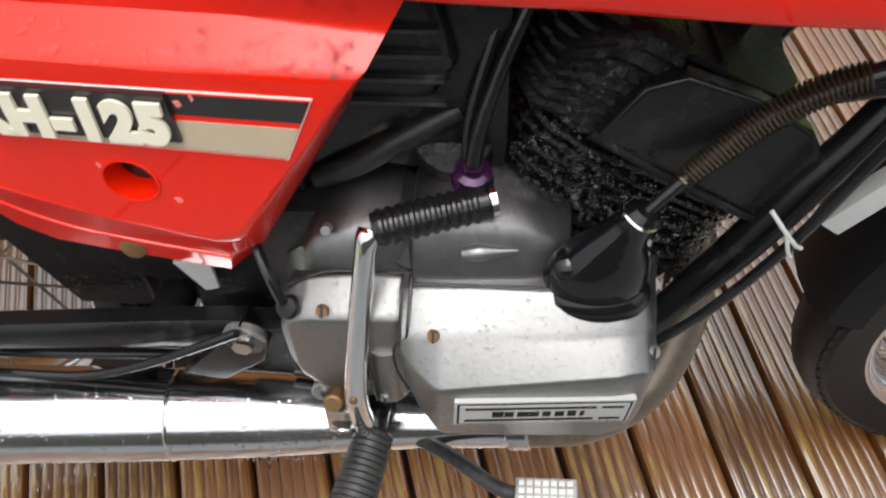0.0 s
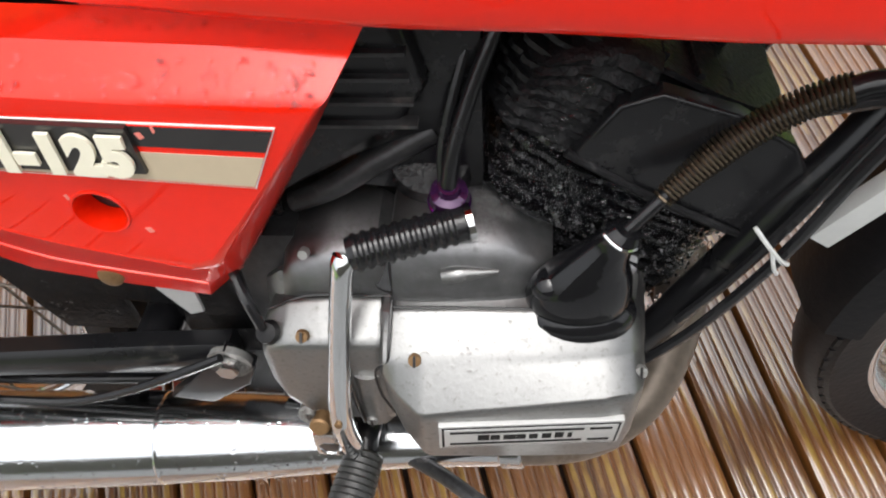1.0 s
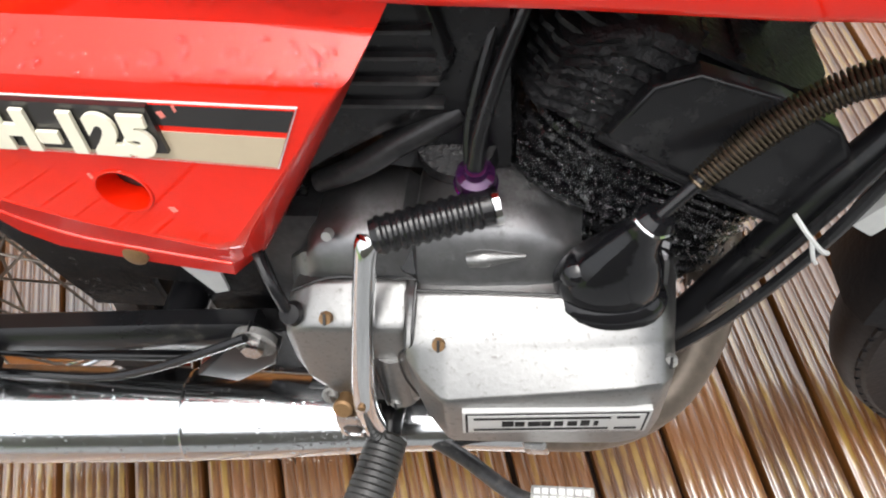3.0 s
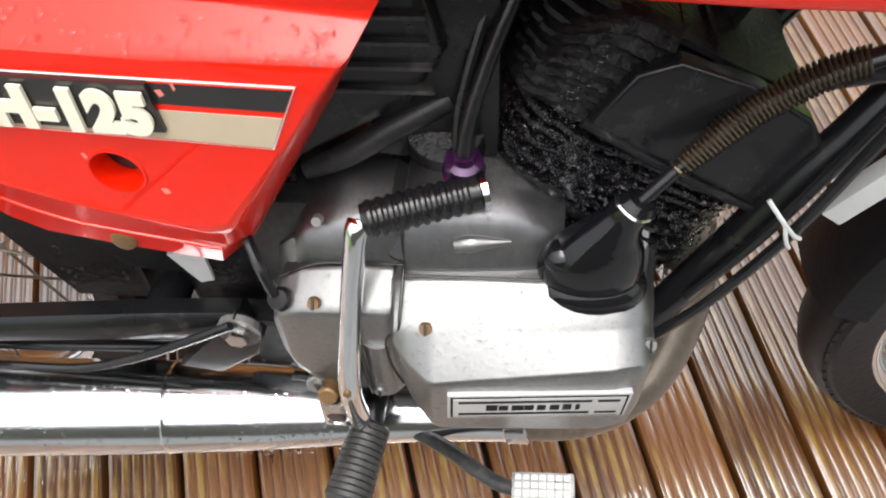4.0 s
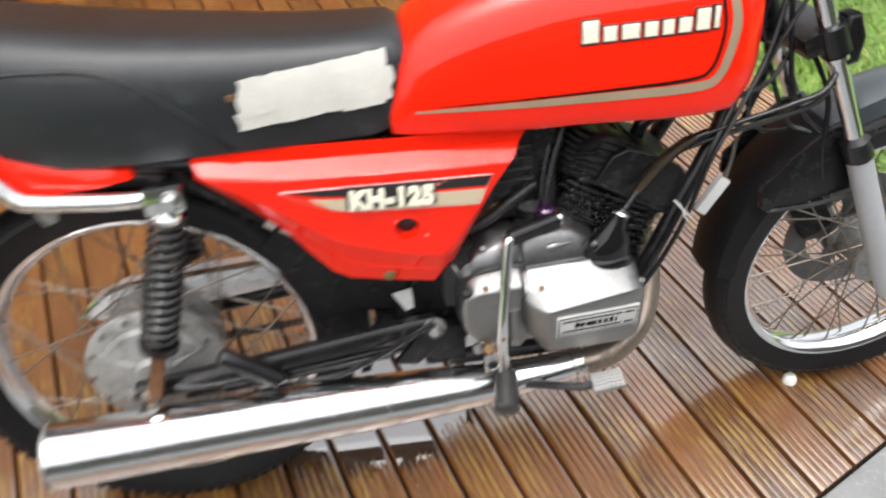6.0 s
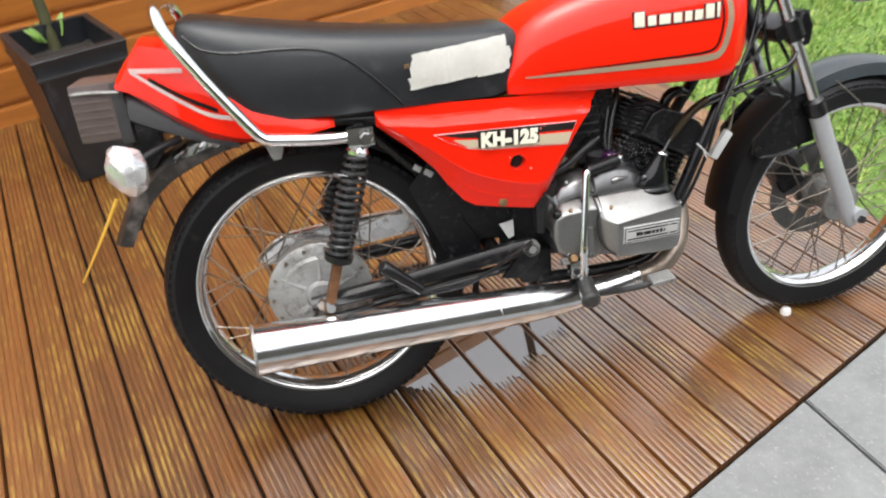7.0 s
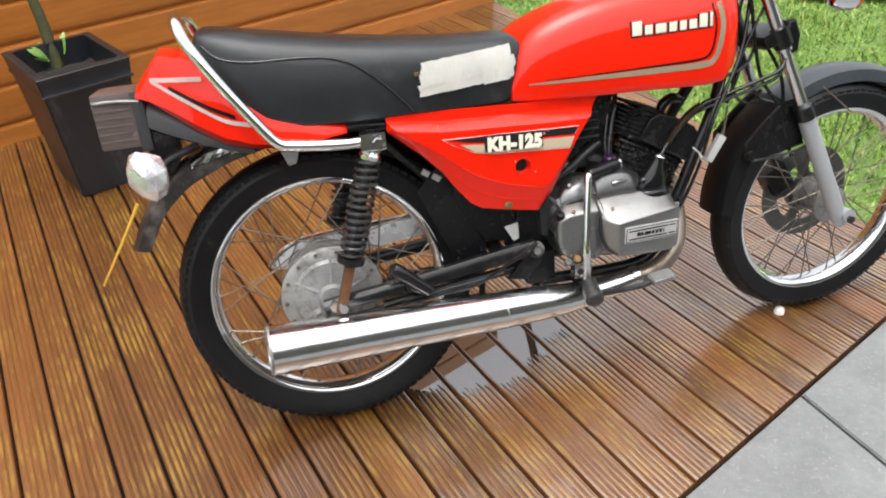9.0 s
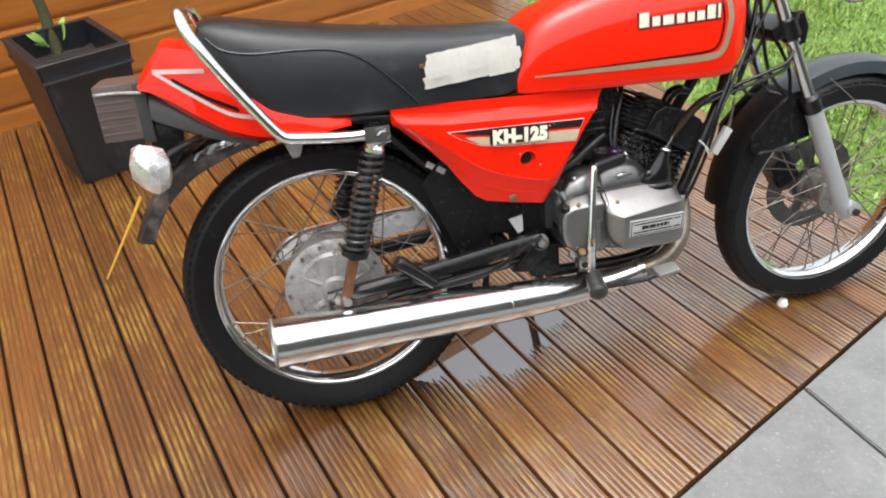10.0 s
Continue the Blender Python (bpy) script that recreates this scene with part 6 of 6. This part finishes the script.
# maker's mark on the tank as plain cream blocks
for i, (wd, ht) in enumerate(((0.020, 0.027), (0.016, 0.018), (0.022, 0.018), (0.016, 0.018), (0.014, 0.018), (0.016, 0.018), (0.017, 0.026), (0.006, 0.027))):
    x0 = 0.6465 + sum((0.020, 0.016, 0.022, 0.016, 0.014, 0.016, 0.017, 0.006)[:i]) + 0.0065 * i
    zb = 0.757
    y = -max(tank_y(x0, zb), tank_y(x0 + wd, zb), tank_y(x0, zb + ht)) - 0.0005
    part("mark_shadow", block(bmesh.new(), (x0 - 0.0015, y - 0.0015, zb - 0.003), (x0 + wd + 0.002, y + 0.006, zb + ht + 0.001), 0.0008), BLACK_STRIPE, tank)
    part("mark_block", block(bmesh.new(), (x0, y - 0.003, zb), (x0 + wd, y + 0.004, zb + ht), 0.0008), CREAM, tank, "plain cream raised mark")
# tail stripes
for pts, m_ in (([(-0.255, 0.788), (-0.20, 0.746), (-0.14, 0.705), (-0.09, 0.690)], WHITE_LINE), ([(-0.255, 0.788), (-0.19, 0.784), (-0.165, 0.782)], WHITE_LINE), ([(-0.225, 0.772), (-0.17, 0.735), (-0.12, 0.708)], BLACK_STRIPE)):
    def tail_y(x, z):
        return float(np.interp(x, (-0.288, -0.265, -0.235, -0.19, -0.145, -0.10, -0.05), (0.066, 0.076, 0.088, 0.102, 0.112, 0.117, 0.119)))
    P = spline([(x, 0, z) for x, z in pts], 5)
    bm = bmesh.new()
    up = [bm.verts.new((p.x, -tail_y(p.x, p.z) - 0.001, p.z + 0.004)) for p in P]
    lo = [bm.verts.new((p.x, -tail_y(p.x, p.z) - 0.001, p.z - 0.004)) for p in P]
    for i in range(len(P) - 1):
        bm.faces.new((lo[i], lo[i + 1], up[i + 1], up[i]))
    bmesh.ops.solidify(bm, geom=bm.faces[:], thickness=0.0006)
    part("tail_stripe", bm, m_, tail)
# seat piping and tape
def seat_y(x, z):
    xs = (-0.165, -0.15, -0.11, -0.065, 0.0, 0.09, 0.2, 0.3, 0.38, 0.418)
    w = float(np.interp(x, xs, (0.085, 0.095, 0.108, 0.116, 0.120, 0.120, 0.114, 0.106, 0.100, 0.096)))
    z0 = float(np.interp(x, xs, (0.785, 0.765, 0.725, 0.69, 0.667, 0.662, 0.660, 0.657, 0.655, 0.665)))
    z1 = float(np.interp(x, xs, (0.858, 0.862, 0.856, 0.846, 0.834, 0.818, 0.803, 0.792, 0.788, 0.787)))
    return w * float(np.interp((z - z0) / (z1 - z0), [q for _, q in SEAT_SIDE[1:]], [p for p, _ in SEAT_SIDE[1:]]))


for s in (-1, 1):
    pts = [(-0.155, 0.835), (-0.13, 0.812), (-0.08, 0.800), (0.0, 0.797), (0.06, 0.790), (0.105, 0.772), (0.15, 0.735), (0.19, 0.692), (0.205, 0.672)]
    part("piping", tube(bmesh.new(), [(x, s * (seat_y(x, z) + 0.0005), z) for x, z in pts], 0.0026, 8), BLACK_RUBBER, seat, "black piping")
rr = random.Random(9)


def tape_strip(x0, x1, z0, z1, slope, lift, nx=16, nz=3):
    """A ragged strip of tape laid on the seat's side."""
    bm = bmesh.new()
    grid = []
    for i in range(nx + 1):
        col = []
        for j in range(nz + 1):
            u_, v_ = i / nx, j / nz
            x = x0 + (x1 - x0) * u_ + (rr.uniform(-0.0025, 0.0025) if i in (0, nx) else 0)
            z = z0 + slope * u_ + (z1 - z0) * v_ + (rr.uniform(-0.0012, 0.0012) if j in (0, nz) else 0)
            col.append(bm.verts.new((x, -seat_y(x, z) - lift - rr.uniform(0, 0.0009), z)))
        grid.append(col)
    for i in range(nx):
        for j in range(nz):
            bm.faces.new((grid[i][j], grid[i + 1][j], grid[i + 1][j + 1], grid[i][j + 1]))
    bmesh.ops.solidify(bm, geom=bm.faces[:], thickness=0.0009)
    return bm


for x0, x1, z0, z1, lift in ((0.219, 0.412, 0.6975, 0.7185, 0.0022), (0.224, 0.414, 0.714, 0.740, 0.0032), (0.227, 0.408, 0.735, 0.759, 0.0024), (0.27, 0.305, 0.700, 0.755, 0.0044), (0.345, 0.40, 0.703, 0.752, 0.0046)):
    part("tape_strip", tape_strip(x0, x1, z0, z1, 0.012 if x1 - x0 > 0.1 else 0.003, lift), TAPE, seat, "off-white duct tape strip")
part("tape_tag", block(bmesh.new(), (0.213, -0.118, 0.737), (0.222, -0.112, 0.744), 0.001), BRASS, seat)

# side stand on the far side, reaching the boards
stand = part("side_stand", tube(bmesh.new(), [(0.50, 0.075, 0.26), (0.505, 0.12, 0.17), (0.49, 0.19, 0.062)], [0.012, 0.011, 0.010], 12), BLACK_PAINT, bike, "black side stand resting on the deck")

# small white dome on the boards where the front tyre stands
cap = tagged(part("white_cap", lathe(bmesh.new(), [(0.0, 0.016), (0.010, 0.014), (0.013, 0.006), (0.013, 0.0)], (1.108, 0.012, 0.0), (0, 0, 1), 20), WHITE_LINE), "small white dome on the boards by the front tyre", "cap")


# rain drops on paint and chrome
bpy.context.view_layer.update()
def drops(seed, count, place, r0, r1):
    rr = random.Random(seed)
    bm = bmesh.new()
    for _ in range(count):
        p, n = place(rr)
        n = Vector(n).normalized()
        u = n.orthogonal().normalized()
        v = n.cross(u)
        r = rr.uniform(r0, r1)
        st = rr.uniform(0.8, 1.25)
        rings = []
        for k, (rad, h) in enumerate(((1.0, -0.05), (0.92, 0.22), (0.6, 0.42))):
            rings.append([bm.verts.new(Vector(p) + n * h * r + rad * r * (math.cos(a) * u * st + math.sin(a) * v)) for a in (2 * math.pi * i / 8 for i in range(8))])
        for a, b in zip(rings, rings[1:]):
            for i in range(8):
                bm.faces.new((a[i], a[(i + 1) % 8], b[(i + 1) % 8], b[i]))
        bm.faces.new(rings[-1])
    return bm


def on_band(rr):
    x, t = 0.55 - 0.33 * rr.random() ** 1.5, rr.random()
    lo_p, hi_p = Vector((x, -0.126, 0.626 - 0.05 * max(0, x - 0.25))), Vector((x, -0.098, 0.652 - 0.06 * max(0, x - 0.25)))
    _, place, normal, _ = panel.closest_point_on_mesh(lo_p.lerp(hi_p, t) + Vector((0, -0.01, 0.01)))
    return place, normal


def on_silencer(rr):
    x, a = rr.uniform(-0.12, 0.5), rr.uniform(-0.3, 1.7)
    c = Vector((x, -0.122 + 0.1 * (x - 0.3) * (1 if x < 0.4 else 0.6), 0.2315 - 0.067 * (x - 0.3)))
    n = Vector((0, -math.cos(a), math.sin(a)))
    return c + n * float(np.interp(x, (-0.138, 0.1, 0.3, 0.42, 0.5), (0.049, 0.0452, 0.0425, 0.0385, 0.0325))), n


def on_fins(rr):
    x, h = -0.088 + 0.18 * rr.random() ** 1.8, rr.uniform(0.0, 0.160)
    if x > -0.05 and h > 0.108:
        h -= 0.06
    return CYL @ Vector((x, -0.0725 + rr.uniform(-0.002, 0.004) + 12.0 * max(0.0, -0.062 - x) ** 1.5, h)), (rr.uniform(-0.5, 0.4), -0.75, 0.6)


w_ = part("rain_water", drops(7, 1500, on_fins, 0.0007, 0.0022), WATER, barrel, "clear rain drops")
w_["kind"] = "stuff"
w_ = part("rain_water", drops(5, 300, on_band, 0.0009, 0.0021), WATER, panel, "clear rain drops")
w_["kind"] = "stuff"
w_ = part("rain_water", drops(6, 700, on_silencer, 0.0006, 0.0018), WATER, silencer, "clear rain drops")
w_["kind"] = "stuff"

# ---- garden beyond the deck ----
bm = bmesh.new()
rnd = random.Random(2)
GRASS = mat("grass_blades", (0.20, 0.34, 0.06), 0.5, var=0.5, scale=3)
gn, gl = GRASS.node_tree.nodes, GRASS.node_tree.links
isl, gr = gn.new("ShaderNodeNewGeometry"), gn.new("ShaderNodeValToRGB")
gr.color_ramp.elements[0].color, gr.color_ramp.elements[1].color = (0.10, 0.22, 0.03, 1), (0.42, 0.46, 0.13, 1)
mid_ = gr.color_ramp.elements.new(0.55)
mid_.color = (0.22, 0.38, 0.06, 1)
gl.new(isl.outputs["Random Per Island"], gr.inputs[0])
gl.new(gr.outputs[0], gn["Principled BSDF"].inputs["Base Color"])
count = 0
vs, fs = [], []
while count < 60000:
    x, y = rnd.uniform(1.15, 4.6), rnd.uniform(-0.35, 4.8)
    edge_x = RIGHT_P.x + (y - RIGHT_P.y) * (RIGHT_Q.x - RIGHT_P.x) / (RIGHT_Q.y - RIGHT_P.y)
    near_y = EDGE_P.y + (x - EDGE_P.x) * math.tan(EDGE_TURN)
    if x < edge_x + 0.015 or y < near_y + 0.02:
        continue
    count += 1
    h = rnd.uniform(0.018, 0.05) * (1.7 if x < edge_x + 0.08 else 1) * (0.7 + 0.6 * noise.noise((x * 3, y * 3, 0)))
    a = rnd.uniform(0, 6.28)
    dx, dy, w = math.cos(a), math.sin(a), rnd.uniform(0.002, 0.0045)
    bx, by = rnd.uniform(-0.035, 0.035), rnd.uniform(-0.035, 0.035)
    k = len(vs)
    vs += [(x - dx * w, y - dy * w, -0.142), (x + dx * w, y + dy * w, -0.142), (x + bx * 0.4 - dx * w * 0.8, y + by * 0.4 - dy * w * 0.8, -0.14 + h * 0.6), (x + bx * 0.4 + dx * w * 0.8, y + by * 0.4 + dy * w * 0.8, -0.14 + h * 0.6),
           (x + bx, y + by, -0.14 + h)]
    fs += [(k, k + 1, k + 3, k + 2), (k + 2, k + 3, k + 4)]
me = bpy.data.meshes.new("grass")
me.from_pydata(vs, [], fs)
me.materials.append(GRASS)
tagged(new("grass", me), "short bright green lawn grass beside the deck", "grass", kind="stuff")

bm = bmesh.new()
bmesh.ops.create_grid(bm, x_segments=30, y_segments=30, size=0.5)
for v in bm.verts:
    v.co.z = 0.03 * noise.noise(v.co * 9) + 0.03
bmesh.ops.transform(bm, matrix=Matrix.Translation((4.0, 2.75, -0.14)) @ Matrix.Rotation(radians(-25), 4, "Z") @ Matrix.Diagonal((1.7, 1.1, 1, 1)), verts=bm.verts[:])
tagged(part("soil_bed", bm, SOIL), "bare brown soil bed in the lawn", "soil bed", kind="structure")

# plain unseen wall added behind the camera; closes the place and darkens reflections
ADDED_WALL = mat("added_wall", (0.125, 0.115, 0.105), 0.8, var=0.1, scale=3, bump=0.2, bump_scale=120)
bm = block(bmesh.new(), (-5, -0.2, -0.14), (4.5, 0.0, 2.7), 0.0, Matrix.Translation((0.6, -3.9, 0)) @ Matrix.Rotation(EDGE_TURN, 4, "Z"))
tagged(part("wall_south", bm, ADDED_WALL, smooth=False), "unseen plain wall added opposite the deck to darken reflections", "wall", kind="structure")

# water lying on the boards
FILM = bpy.data.materials.new("standing_water")
FILM.use_nodes = True
for socket, value in (("Roughness", 0.015), ("IOR", 2.9), ("Base Color", (0.07, 0.045, 0.03, 1.0))):
    FILM.node_tree.nodes["Principled BSDF"].inputs[socket].default_value = value
rnd = random.Random(21)
# flooded stretches of board under the rear wheel, ending in teeth that run along the grooves
for k, front_u, back_u in ((9, -0.055, 0.20), (10, -0.105, 0.22), (11, -0.135, 0.20), (12, -0.10, 0.16), (13, -0.06, 0.10)):
    v0 = FIRST + k * PITCH + 0.004
    bm = bmesh.new()
    near_v, far_v = [], []
    n = 28
    for i in range(n + 1):
        x = (PITCH - 0.0148) * i / n
        tooth = 0.022 * (i % 4 in (1, 2)) + rnd.uniform(-0.012, 0.012)
        near_v.append(bm.verts.new(ACROSS * (v0 + x) + ALONG * (front_u - tooth) + Vector((0, 0, 0.0005))))
        far_v.append(bm.verts.new(ACROSS * (v0 + x) + ALONG * (back_u + tooth) + Vector((0, 0, 0.0005))))
    for i in range(n):
        bm.faces.new((near_v[i], near_v[i + 1], far_v[i + 1], far_v[i]))
    tagged(part("puddle", bm, FILM, smooth=False), "flooded stretch of decking board under the motorcycle", "puddle", "puddles on the deck")
